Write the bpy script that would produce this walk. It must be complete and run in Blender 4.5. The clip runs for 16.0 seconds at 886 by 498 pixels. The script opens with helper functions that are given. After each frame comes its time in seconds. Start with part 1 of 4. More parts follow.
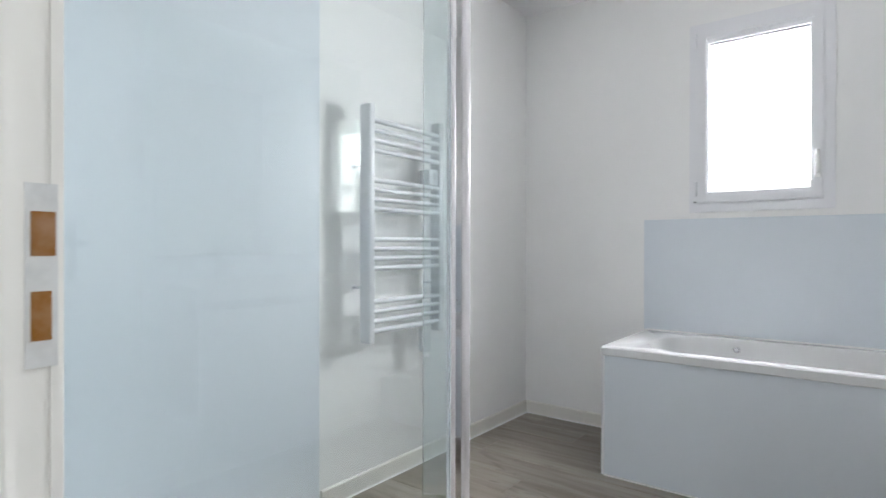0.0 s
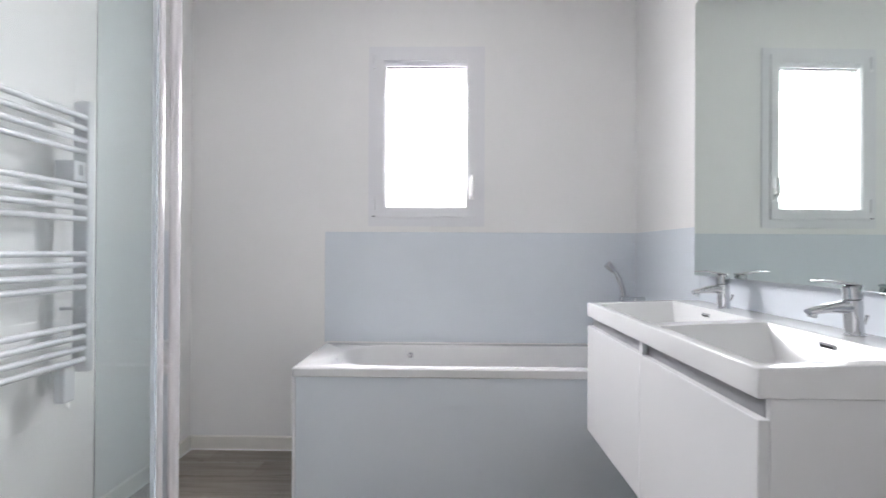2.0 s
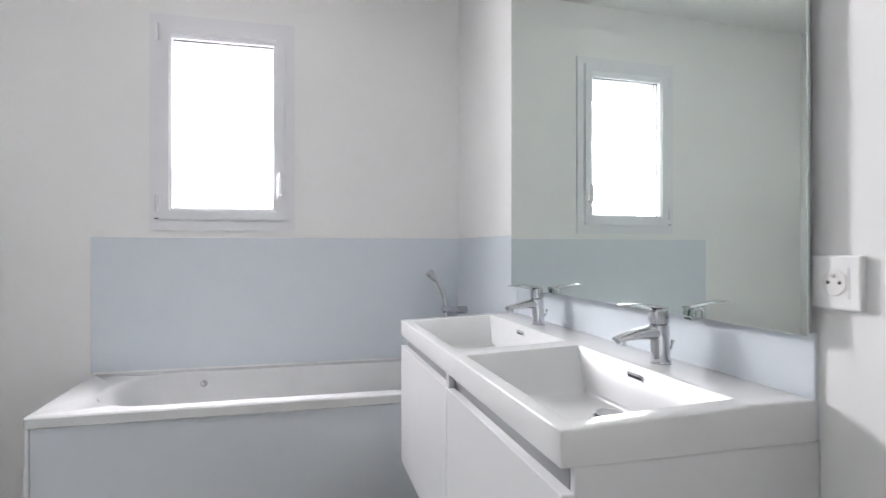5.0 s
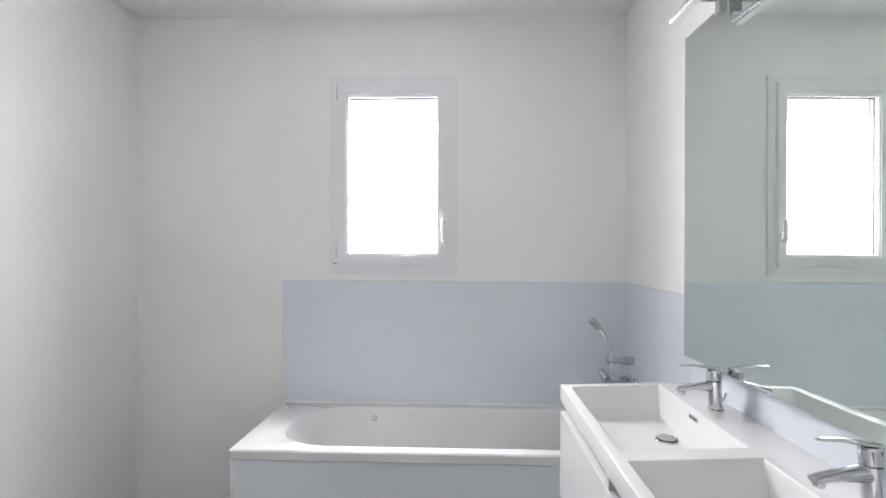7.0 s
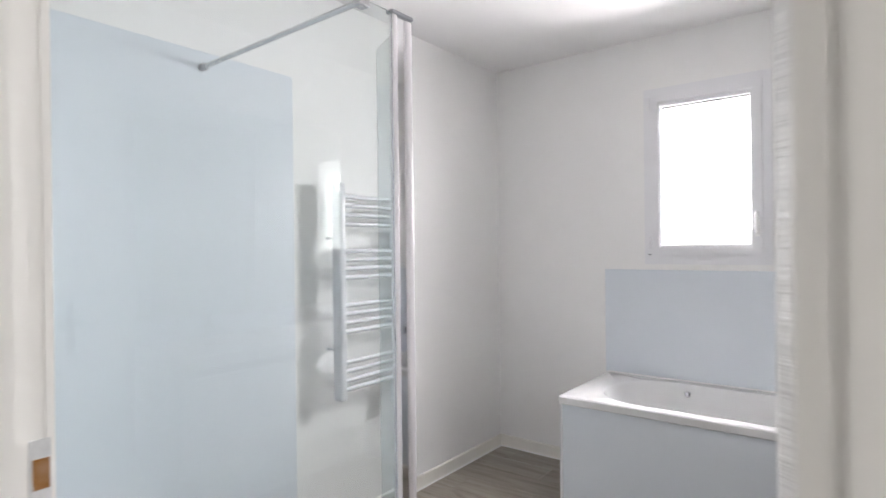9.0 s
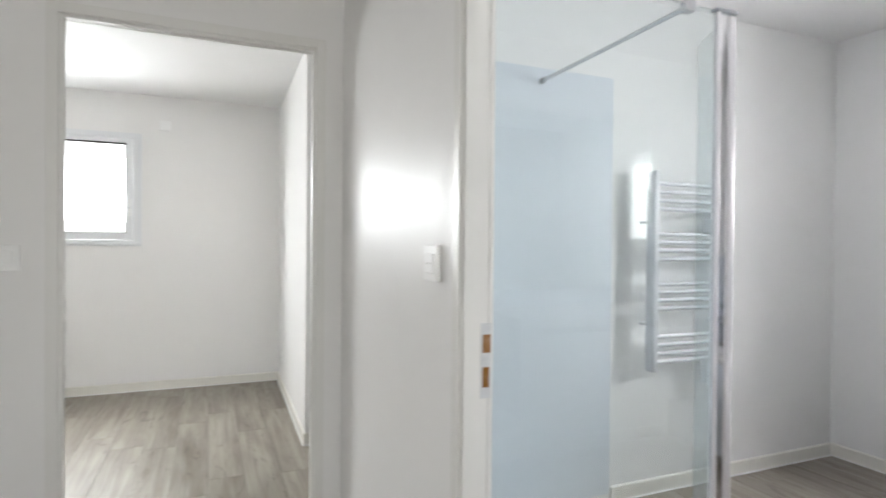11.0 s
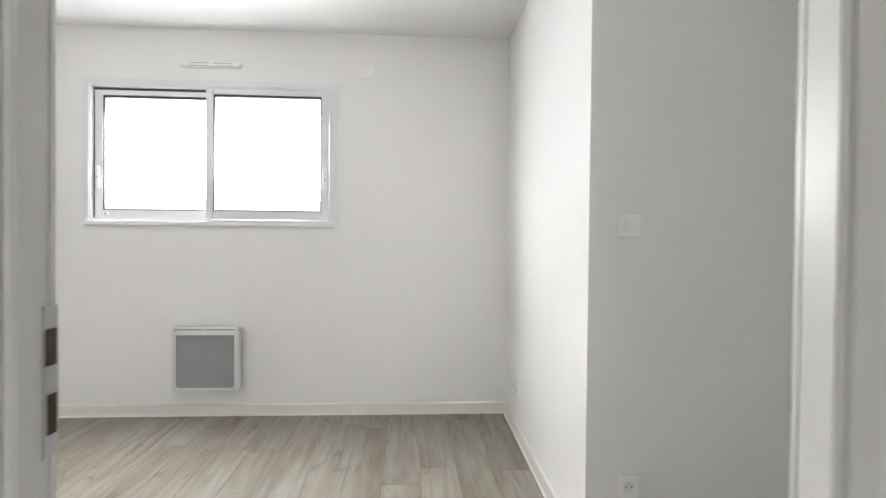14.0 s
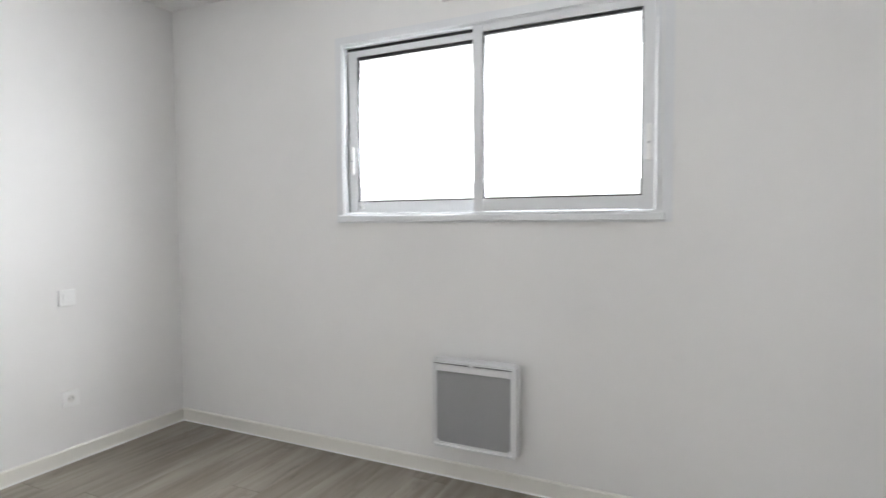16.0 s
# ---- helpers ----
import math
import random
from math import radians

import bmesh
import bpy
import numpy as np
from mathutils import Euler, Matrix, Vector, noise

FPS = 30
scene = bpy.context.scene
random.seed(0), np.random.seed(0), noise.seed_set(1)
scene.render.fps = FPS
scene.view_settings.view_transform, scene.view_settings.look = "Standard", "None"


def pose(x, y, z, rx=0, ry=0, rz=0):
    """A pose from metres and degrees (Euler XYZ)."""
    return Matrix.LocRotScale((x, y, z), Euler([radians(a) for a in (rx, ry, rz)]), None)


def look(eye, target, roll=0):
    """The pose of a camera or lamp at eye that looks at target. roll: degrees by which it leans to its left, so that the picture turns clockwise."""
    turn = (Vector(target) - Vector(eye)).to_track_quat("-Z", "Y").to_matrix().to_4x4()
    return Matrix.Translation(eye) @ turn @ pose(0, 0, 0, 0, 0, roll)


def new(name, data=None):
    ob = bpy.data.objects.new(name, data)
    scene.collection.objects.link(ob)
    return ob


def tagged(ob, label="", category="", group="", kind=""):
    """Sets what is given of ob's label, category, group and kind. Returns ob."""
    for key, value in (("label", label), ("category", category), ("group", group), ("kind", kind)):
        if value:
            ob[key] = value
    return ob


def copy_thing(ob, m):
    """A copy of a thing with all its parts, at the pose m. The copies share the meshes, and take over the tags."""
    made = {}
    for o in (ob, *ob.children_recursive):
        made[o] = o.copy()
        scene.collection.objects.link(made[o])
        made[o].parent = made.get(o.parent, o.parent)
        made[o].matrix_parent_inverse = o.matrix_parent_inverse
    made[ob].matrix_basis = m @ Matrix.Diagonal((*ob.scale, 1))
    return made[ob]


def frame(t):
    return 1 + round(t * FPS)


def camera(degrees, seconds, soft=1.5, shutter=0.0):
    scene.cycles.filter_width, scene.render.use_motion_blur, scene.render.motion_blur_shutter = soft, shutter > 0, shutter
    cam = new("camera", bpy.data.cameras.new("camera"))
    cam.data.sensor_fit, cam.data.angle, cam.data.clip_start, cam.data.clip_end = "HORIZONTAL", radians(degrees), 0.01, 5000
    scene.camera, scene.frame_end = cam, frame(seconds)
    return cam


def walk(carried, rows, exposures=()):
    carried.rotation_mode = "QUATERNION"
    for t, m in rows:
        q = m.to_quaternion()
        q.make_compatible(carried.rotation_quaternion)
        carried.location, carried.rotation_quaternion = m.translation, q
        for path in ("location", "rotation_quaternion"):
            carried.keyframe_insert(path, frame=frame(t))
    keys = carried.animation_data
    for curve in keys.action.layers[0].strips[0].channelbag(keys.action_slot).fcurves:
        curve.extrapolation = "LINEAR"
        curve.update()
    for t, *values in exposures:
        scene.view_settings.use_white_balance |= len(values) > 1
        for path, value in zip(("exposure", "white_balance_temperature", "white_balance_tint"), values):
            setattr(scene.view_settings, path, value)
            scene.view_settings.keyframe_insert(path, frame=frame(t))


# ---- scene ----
cam = camera(76.8, 16.0, soft=1.5, shutter=0.35)
PATH = [
    (0, (-0.047, 0.056, 1.026), (-1.262, 1.644, 1.02), 0.1),
    (0.5, (-0.168, 0.082, 1.045), (-1.127, 1.836, 1.026), 0.4),
    (1, (-0.226, 0.06, 1.056), (-0.921, 1.935, 1.05), 0.6),
    (1.5, (-0.282, 0.085, 1.072), (-0.646, 2.051, 1.071), 0.1),
    (2, (-0.327, 0.148, 1.073), (-0.371, 2.147, 1.082), 0.3),
    (2.5, (-0.384, 0.118, 1.112), (-0.129, 2.101, 1.117), 0.2),
    (3, (-0.43, 0.074, 1.1), (0.092, 2.005, 1.114), 0.2),
    (3.2, (-0.398, 0.086, 1.106), (0.179, 2.0, 1.116), -0.1),
    (5.3, (-0.151, 0.52, 1.125), (0.305, 2.467, 1.124), 0.0),
    (5.5, (-0.162, 0.594, 1.079), (0.237, 2.554, 1.086), 0.1),
    (6, (-0.178, 0.679, 1.083), (-0.012, 2.673, 1.078), 0.1),
    (6.5, (-0.185, 0.609, 1.238), (-0.157, 2.609, 1.232), 0.3),
    (7, (-0.131, 0.438, 1.335), (-0.212, 2.436, 1.333), 0.2),
    (7.5, (-0.06, 0.273, 1.34), (-0.369, 2.249, 1.345), 0.1),
    (8, (-0.028, 0.178, 1.322), (-0.658, 2.077, 1.318), 0.3),
    (8.5, (0.022, 0.066, 1.32), (-0.9, 1.841, 1.296), 0.5),
    (8.7, (0.101, 0.033, 1.318), (-0.954, 1.731, 1.299), -0.1),
    (10.8, (0.45, -0.287, 1.25), (-1.334, 0.618, 1.245), 0.8),
    (11, (0.428, -0.307, 1.243), (-1.416, 0.466, 1.226), 0.5),
    (11.5, (0.287, -0.365, 1.217), (-1.658, 0.099, 1.187), 0.7),
    (12, (0.073, -0.365, 1.174), (-1.91, -0.109, 1.137), 0.7),
    (12.5, (-0.154, -0.364, 1.15), (-2.148, -0.214, 1.118), 0.9),
    (13, (-0.477, -0.39, 1.159), (-2.472, -0.253, 1.122), 0.8),
    (13.5, (-0.843, -0.368, 1.144), (-2.838, -0.226, 1.111), 0.8),
    (14, (-1.168, -0.382, 1.139), (-3.164, -0.252, 1.108), 0.6),
    (14.5, (-1.502, -0.404, 1.109), (-3.499, -0.308, 1.082), 0.7),
    (15, (-1.831, -0.391, 1.115), (-3.828, -0.485, 1.082), 0.5),
    (15.5, (-2.103, -0.54, 1.205), (-4.05, -0.989, 1.11), 0.3),
    (16, (-2.464, -0.678, 1.215), (-4.263, -1.546, 1.114), -0.3),
]
walk(cam, [(t, look(eye, target, roll)) for t, eye, target, roll in PATH],
     [(0.0, 0.18, 6350, 7), (1.0, 0.22, 6450, 9.5), (2.0, 0.24, 6450, 11), (3.2, 0.22, 6450, 11), (5.5, 0.18, 6500, 10), (7.5, 0.22, 6550, 11), (8.7, 0.22, 6650, 12),
      (10.8, 0.18, 6450, 8), (12.0, 0.14, 6650, 11), (13.0, 0.12, 6550, 10), (14.5, 0.06, 6500, 10), (15.5, -0.08, 6450, 10), (16.0, -0.18, 6350, 10)])

# ---- light ----
world = bpy.data.worlds.new("world")
scene.world = world
world.use_nodes = True
wn = world.node_tree
sky = wn.nodes.new("ShaderNodeTexSky")
sky.sky_type = 'NISHITA'
sky.sun_disc = False
sky.sun_elevation, sky.sun_rotation = radians(50), radians(120)
wn.links.new(sky.outputs[0], wn.nodes["Background"].inputs[0])
wn.nodes["Background"].inputs[1].default_value = 0.12

sun_data = bpy.data.lights.new("sun", 'SUN')
sun_data.energy, sun_data.angle, sun_data.color = 1.0, radians(12), (1.0, 0.95, 0.88)
sun = new("sun", sun_data)
sun.matrix_world = look((4, -6, 8), (0, 0, 0))


def window_light(name, eye, target, wide, high, watts, colour):
    """The sky's light in a window opening."""
    d = bpy.data.lights.new(name, 'AREA')
    d.shape, d.size, d.size_y, d.energy, d.color = 'RECTANGLE', wide, high, watts, colour
    ob = new(name, d)
    ob.matrix_world = look(eye, target)
    return ob


window_light("sky_light_bathroom", (-0.485, 3.510, 1.690), (-0.485, 2.510, 0.950), 0.555, 0.72, 92, (0.978, 0.963, 1.0))
window_light("sky_light_bedroom", (-5.150, -1.627, 1.680), (-4.150, -1.627, 0.850), 1.51, 0.68, 86, (0.965, 0.985, 1.0))
# added lamp, source unseen: stands in for daylight reaching the hall from behind
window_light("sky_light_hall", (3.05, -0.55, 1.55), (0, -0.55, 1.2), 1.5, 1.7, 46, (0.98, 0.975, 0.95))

# ---- plan ----
BX0, BX1, BY0, BY1 = -1.757, 0.635, 0.243, 3.147       # bathroom inside
HX0, HX1, HY0, HY1 = -1.700, 2.60, -1.75, 0.165        # hall inside
RX0, RX1, RY0, RY1 = -4.825, -1.785, -3.598, 0.283     # bedroom inside
NX0, NX1, NY1 = -3.06, -1.83, 1.55                   # the bedroom's recess
HYC = HY1
RYN = 0.245                                          # where the bedroom's north wall, slightly askew, meets the recess
CEIL = 2.463
DX0, DX1, DTOP = -0.610, 0.208, 2.0                   # bathroom doorway
EY0, EY1, ETOP = -0.752, 0.064, 1.975                 # bedroom doorway


# ---- mesh helpers ----
def box(bm, x0, x1, y0, y1, z0, z1):
    v = [bm.verts.new(p) for p in ((x0, y0, z0), (x1, y0, z0), (x1, y1, z0), (x0, y1, z0), (x0, y0, z1), (x1, y0, z1), (x1, y1, z1), (x0, y1, z1))]
    for f in ((3, 2, 1, 0), (4, 5, 6, 7), (0, 1, 5, 4), (1, 2, 6, 5), (2, 3, 7, 6), (3, 0, 4, 7)):
        bm.faces.new([v[i] for i in f])
    return v


def rbox(x0, x1, y0, y1, z0, z1, r=0.003, seg=2):
    bm = bmesh.new()
    box(bm, min(x0, x1), max(x0, x1), min(y0, y1), max(y0, y1), z0, z1)
    bmesh.ops.bevel(bm, geom=list(bm.edges), offset=r, segments=seg, affect='EDGES', profile=0.5)
    return bm


def loft(bm, rings, cap0=True, cap1=True, closed=True):
    """Joins rings of points, all of one length, with quads."""
    vs = [[bm.verts.new(p) for p in ring] for ring in rings]
    n = len(vs[0])
    for a, b in zip(vs, vs[1:]):
        for i in range(n if closed else n - 1):
            k = (i + 1) % n
            bm.faces.new((a[i], a[k], b[k], b[i]))
    if cap0:
        bm.faces.new(vs[0][::-1])
    if cap1:
        bm.faces.new(vs[-1])
    return vs


def ring_at(p, d, rx, ry=None, n=16, up=(0, 0, 1)):
    d = Vector(d).normalized()
    u = d.cross(Vector(up))
    if u.length < 1e-4:
        u = d.cross(Vector((1, 0, 0)))
    u.normalize()
    w = u.cross(d)
    ry = rx if ry is None else ry
    return [Vector(p) + u * (rx * math.cos(2 * math.pi * i / n)) + w * (ry * math.sin(2 * math.pi * i / n)) for i in range(n)]


def cyl(bm, a, b, r, r2=None, n=20, bevel=0.0):
    a, b = Vector(a), Vector(b)
    d = (b - a).normalized()
    r2 = r if r2 is None else r2
    rings = []
    if bevel:
        rings.append(ring_at(a, d, r - bevel, n=n))
        rings.append(ring_at(a + d * bevel, d, r, n=n))
        rings.append(ring_at(b - d * bevel, d, r2, n=n))
        rings.append(ring_at(b, d, r2 - bevel, n=n))
    else:
        rings = [ring_at(a, d, r, n=n), ring_at(b, d, r2, n=n)]
    loft(bm, rings)


def tube(bm, pts, r, n=12):
    """A round bar along points, its rings turned as little as possible from one to the next."""
    pts = [Vector(p) for p in pts]
    rings, u = [], None
    for i, p in enumerate(pts):
        d = (pts[min(i + 1, len(pts) - 1)] - pts[max(i - 1, 0)]).normalized()
        if u is None:
            u = d.orthogonal()
        u = (u - d * u.dot(d)).normalized()
        w = d.cross(u)
        rr = r[i] if isinstance(r, (list, tuple)) else r
        rings.append([p + u * (rr * math.cos(2 * math.pi * k / n)) + w * (rr * math.sin(2 * math.pi * k / n)) for k in range(n)])
    loft(bm, rings)


def mesh_of(name, bm, mat, smooth=False):
    bmesh.ops.recalc_face_normals(bm, faces=list(bm.faces))
    me = bpy.data.meshes.new(name)
    bm.to_mesh(me)
    bm.free()
    me.materials.append(mat)
    if smooth:
        for p in me.polygons:
            p.use_smooth = True
        me.set_sharp_from_angle(angle=radians(38))
    return me


def part(name, bm, mat, parent=None, label="", smooth=False):
    """One mesh object, under its thing or part."""
    ob = new(name, mesh_of(name, bm, mat, smooth))
    ob.parent = parent
    if label:
        tagged(ob, label)
    return ob


def thing(name, label, category, group="", at=(0, 0, 0), kind=""):
    e = new(name)
    e.empty_display_size = 0.1
    e.matrix_world = Matrix.Translation(at)
    return tagged(e, label, category, group, kind)


def solid(name, label, mat, *boxes, category="wall"):
    """A piece of the setting made of boxes that touch."""
    bm = bmesh.new()
    for b in boxes:
        box(bm, *b)
    return tagged(part(name, bm, mat), label, category, kind="structure")


# ---- materials ----
def material(name):
    m = bpy.data.materials.new(name)
    m.use_nodes = True
    nt = m.node_tree
    return m, nt, nt.nodes["Principled BSDF"]


def node(nt, kind, **values):
    n = nt.nodes.new(kind)
    for k, v in values.items():
        n.inputs[k].default_value = v
    return n


def coords(nt, scale=(1, 1, 1)):
    tc = nt.nodes.new("ShaderNodeTexCoord")
    mp = nt.nodes.new("ShaderNodeMapping")
    mp.inputs["Scale"].default_value = scale
    nt.links.new(tc.outputs["Object"], mp.inputs[0])
    return mp.outputs[0]


def ramp(nt, source, *stops):
    r = nt.nodes.new("ShaderNodeValToRGB")
    while len(r.color_ramp.elements) < len(stops):
        r.color_ramp.elements.new(0.5)
    for e, (p, c) in zip(r.color_ramp.elements, stops):
        e.position, e.color = p, (*c, 1)
    nt.links.new(source, r.inputs[0])
    return r.outputs[0]


def bump(nt, b, source, strength, distance):
    n = node(nt, "ShaderNodeBump", Strength=strength, Distance=distance)
    nt.links.new(source, n.inputs["Height"])
    nt.links.new(n.outputs[0], b.inputs["Normal"])
    return n


def painted(name, colour, rough, spread=0.02, grain=900.0, relief=0.08, depth=0.0004, large=1.3, spec=0.5):
    """Paint or plastic: two scales of variation, a fine orange peel."""
    m, nt, b = material(name)
    co = coords(nt)
    n1 = node(nt, "ShaderNodeTexNoise", Scale=large, Detail=4.0, Roughness=0.6)
    n2 = node(nt, "ShaderNodeTexNoise", Scale=grain, Detail=2.0)
    for n in (n1, n2):
        nt.links.new(co, n.inputs["Vector"])
    lo = tuple(max(0, c - spread) for c in colour)
    hi = tuple(min(1, c + spread) for c in colour)
    nt.links.new(ramp(nt, n1.outputs[0], (0.35, lo), (0.65, hi)), b.inputs["Base Color"])
    mr = node(nt, "ShaderNodeMapRange")
    mr.inputs["To Min"].default_value, mr.inputs["To Max"].default_value = rough * 0.9, rough * 1.12
    nt.links.new(n1.outputs[0], mr.inputs["Value"])
    nt.links.new(mr.outputs[0], b.inputs["Roughness"])
    b.inputs["Specular IOR Level"].default_value = spec
    if relief:
        bump(nt, b, n2.outputs[0], relief, depth)
    return m


def metal(name, colour, rough):
    m, nt, b = material(name)
    b.inputs["Base Color"].default_value = (*colour, 1)
    b.inputs["Metallic"].default_value = 1.0
    n = node(nt, "ShaderNodeTexNoise", Scale=60.0, Detail=3.0)
    nt.links.new(coords(nt), n.inputs["Vector"])
    mr = node(nt, "ShaderNodeMapRange")
    mr.inputs["To Min"].default_value, mr.inputs["To Max"].default_value = rough * 0.7, rough * 1.4
    nt.links.new(n.outputs[0], mr.inputs["Value"])
    nt.links.new(mr.outputs[0], b.inputs["Roughness"])
    return m


def glass(name, colour, rough=0.0):
    m, nt, b = material(name)
    b.inputs["Base Color"].default_value = (*colour, 1)
    b.inputs["Transmission Weight"].default_value = 1.0
    b.inputs["Roughness"].default_value = rough
    b.inputs["IOR"].default_value = 1.5
    return m


WALL = painted("wall_paint", (0.890, 0.880, 0.870), 0.37, 0.012, 260.0, 0.09, 0.0006, spec=0.10)
BATH_WALL = painted("bathroom_wall_paint", (0.890, 0.885, 0.875), 0.58, 0.012, 260.0, 0.09, 0.0006, spec=0.22)
CEILING = painted("ceiling_paint", (0.89, 0.885, 0.88), 0.75, 0.012, 300.0, 0.10, 0.0006)
FRAME = painted("frame_paint", (0.835, 0.825, 0.80), 0.38, 0.012, 500.0, 0.05)
SKIRTING = painted("skirting_paint", (0.83, 0.81, 0.755), 0.42, 0.02, 400.0, 0.05, large=3.0)
SEALANT = painted("white_sealant", (0.88, 0.88, 0.875), 0.5, 0.01)
PANEL = painted("pale_blue_laminate", (0.705, 0.75, 0.795), 0.42, 0.012, 700.0, 0.04)
ACRYLIC = painted("white_acrylic", (0.73, 0.73, 0.728), 0.12, 0.008, 40.0, 0.0)
LACQUER = painted("white_gloss_lacquer", (0.77, 0.77, 0.775), 0.09, 0.008, 40.0, 0.0)
PVC = painted("white_pvc", (0.83, 0.83, 0.85), 0.32, 0.01, 700.0, 0.03)
ALU = painted("white_coated_aluminium", (0.83, 0.84, 0.855), 0.34, 0.01, 800.0, 0.03)
ENAMEL = painted("white_enamel", (0.69, 0.70, 0.72), 0.20, 0.01, 500.0, 0.02)
HEATER_PAINT = painted("white_heater_paint", (0.85, 0.85, 0.855), 0.28, 0.01, 500.0, 0.02)
PLASTIC = painted("white_plastic", (0.94, 0.938, 0.93), 0.30, 0.01, 500.0, 0.02)
GREY_MESH = painted("grey_coated_steel", (0.42, 0.42, 0.425), 0.5, 0.03, 400.0, 0.05)
# near-black stands in for shade in slots, holes and gaps; also colours a screw
DARK = painted("shade_and_screw_black", (0.035, 0.035, 0.037), 0.6, 0.01)
GASKET = painted("black_rubber", (0.03, 0.03, 0.032), 0.55, 0.008)
GREY_PL = painted("grey_plastic", (0.30, 0.31, 0.33), 0.4, 0.02)
GRIP = painted("grey_grip_channel", (0.27, 0.27, 0.28), 0.4, 0.015, 300.0, 0.03)
BLACK = painted("black_powder_coat", (0.018, 0.018, 0.021), 0.38, 0.005, 900.0, 0.05)
# raw pine with the shade inside the bedroom strike holes put into its colour
SHADED_WOOD = painted("shaded_raw_wood", (0.10, 0.065, 0.04), 0.7, 0.03, 90.0, 0.2, large=30.0)
RAW_WOOD = painted("raw_pine", (0.30, 0.145, 0.05), 0.7, 0.05, 90.0, 0.2, large=30.0)
SILL_STONE = painted("grey_sill_stone", (0.22, 0.215, 0.21), 0.85, 0.04, 120.0, 0.3, large=12.0)
SCREED = painted("screed", (0.25, 0.24, 0.22), 0.85, 0.03, 80.0, 0.3)
CHROME = metal("chrome", (0.60, 0.61, 0.63), 0.06)
SATIN = metal("satin_aluminium", (0.62, 0.63, 0.64), 0.24)
BRIGHT_ALU = painted("satin_anodised_aluminium", (0.78, 0.76, 0.78), 0.16, 0.01, 300.0, 0.02, spec=0.8)
BRIGHT_ALU.node_tree.nodes["Principled BSDF"].inputs["Metallic"].default_value = 0.2
POLISHED = metal("polished_aluminium", (0.78, 0.775, 0.785), 0.06)
PALE_ZINC = painted("pale_zinc_plate", (0.66, 0.67, 0.68), 0.35, 0.05, 300.0, 0.1, large=40.0)
STEEL = metal("zinc_steel", (0.66, 0.66, 0.66), 0.3)
SILVER = metal("silvered_glass", (0.80, 0.865, 0.825), 0.004)
CLEAR = glass("clear_glass", (0.855, 0.905, 0.900))
PANE = glass("window_glass", (0.98, 0.99, 0.99))


def door_skin():
    """White moulded door skin with a wavy wood grain."""
    m, nt, b = material("embossed_white_door_skin")
    b.inputs["Base Color"].default_value = (0.70, 0.70, 0.705, 1)
    b.inputs["Roughness"].default_value = 0.34
    co = coords(nt, (3.0, 3.0, 60.0))
    n1 = node(nt, "ShaderNodeTexNoise", Scale=1.6, Detail=3.0, Roughness=0.55, Distortion=0.35)
    nt.links.new(co, n1.inputs["Vector"])
    bump(nt, b, n1.outputs[0], 0.55, 0.004)
    return m


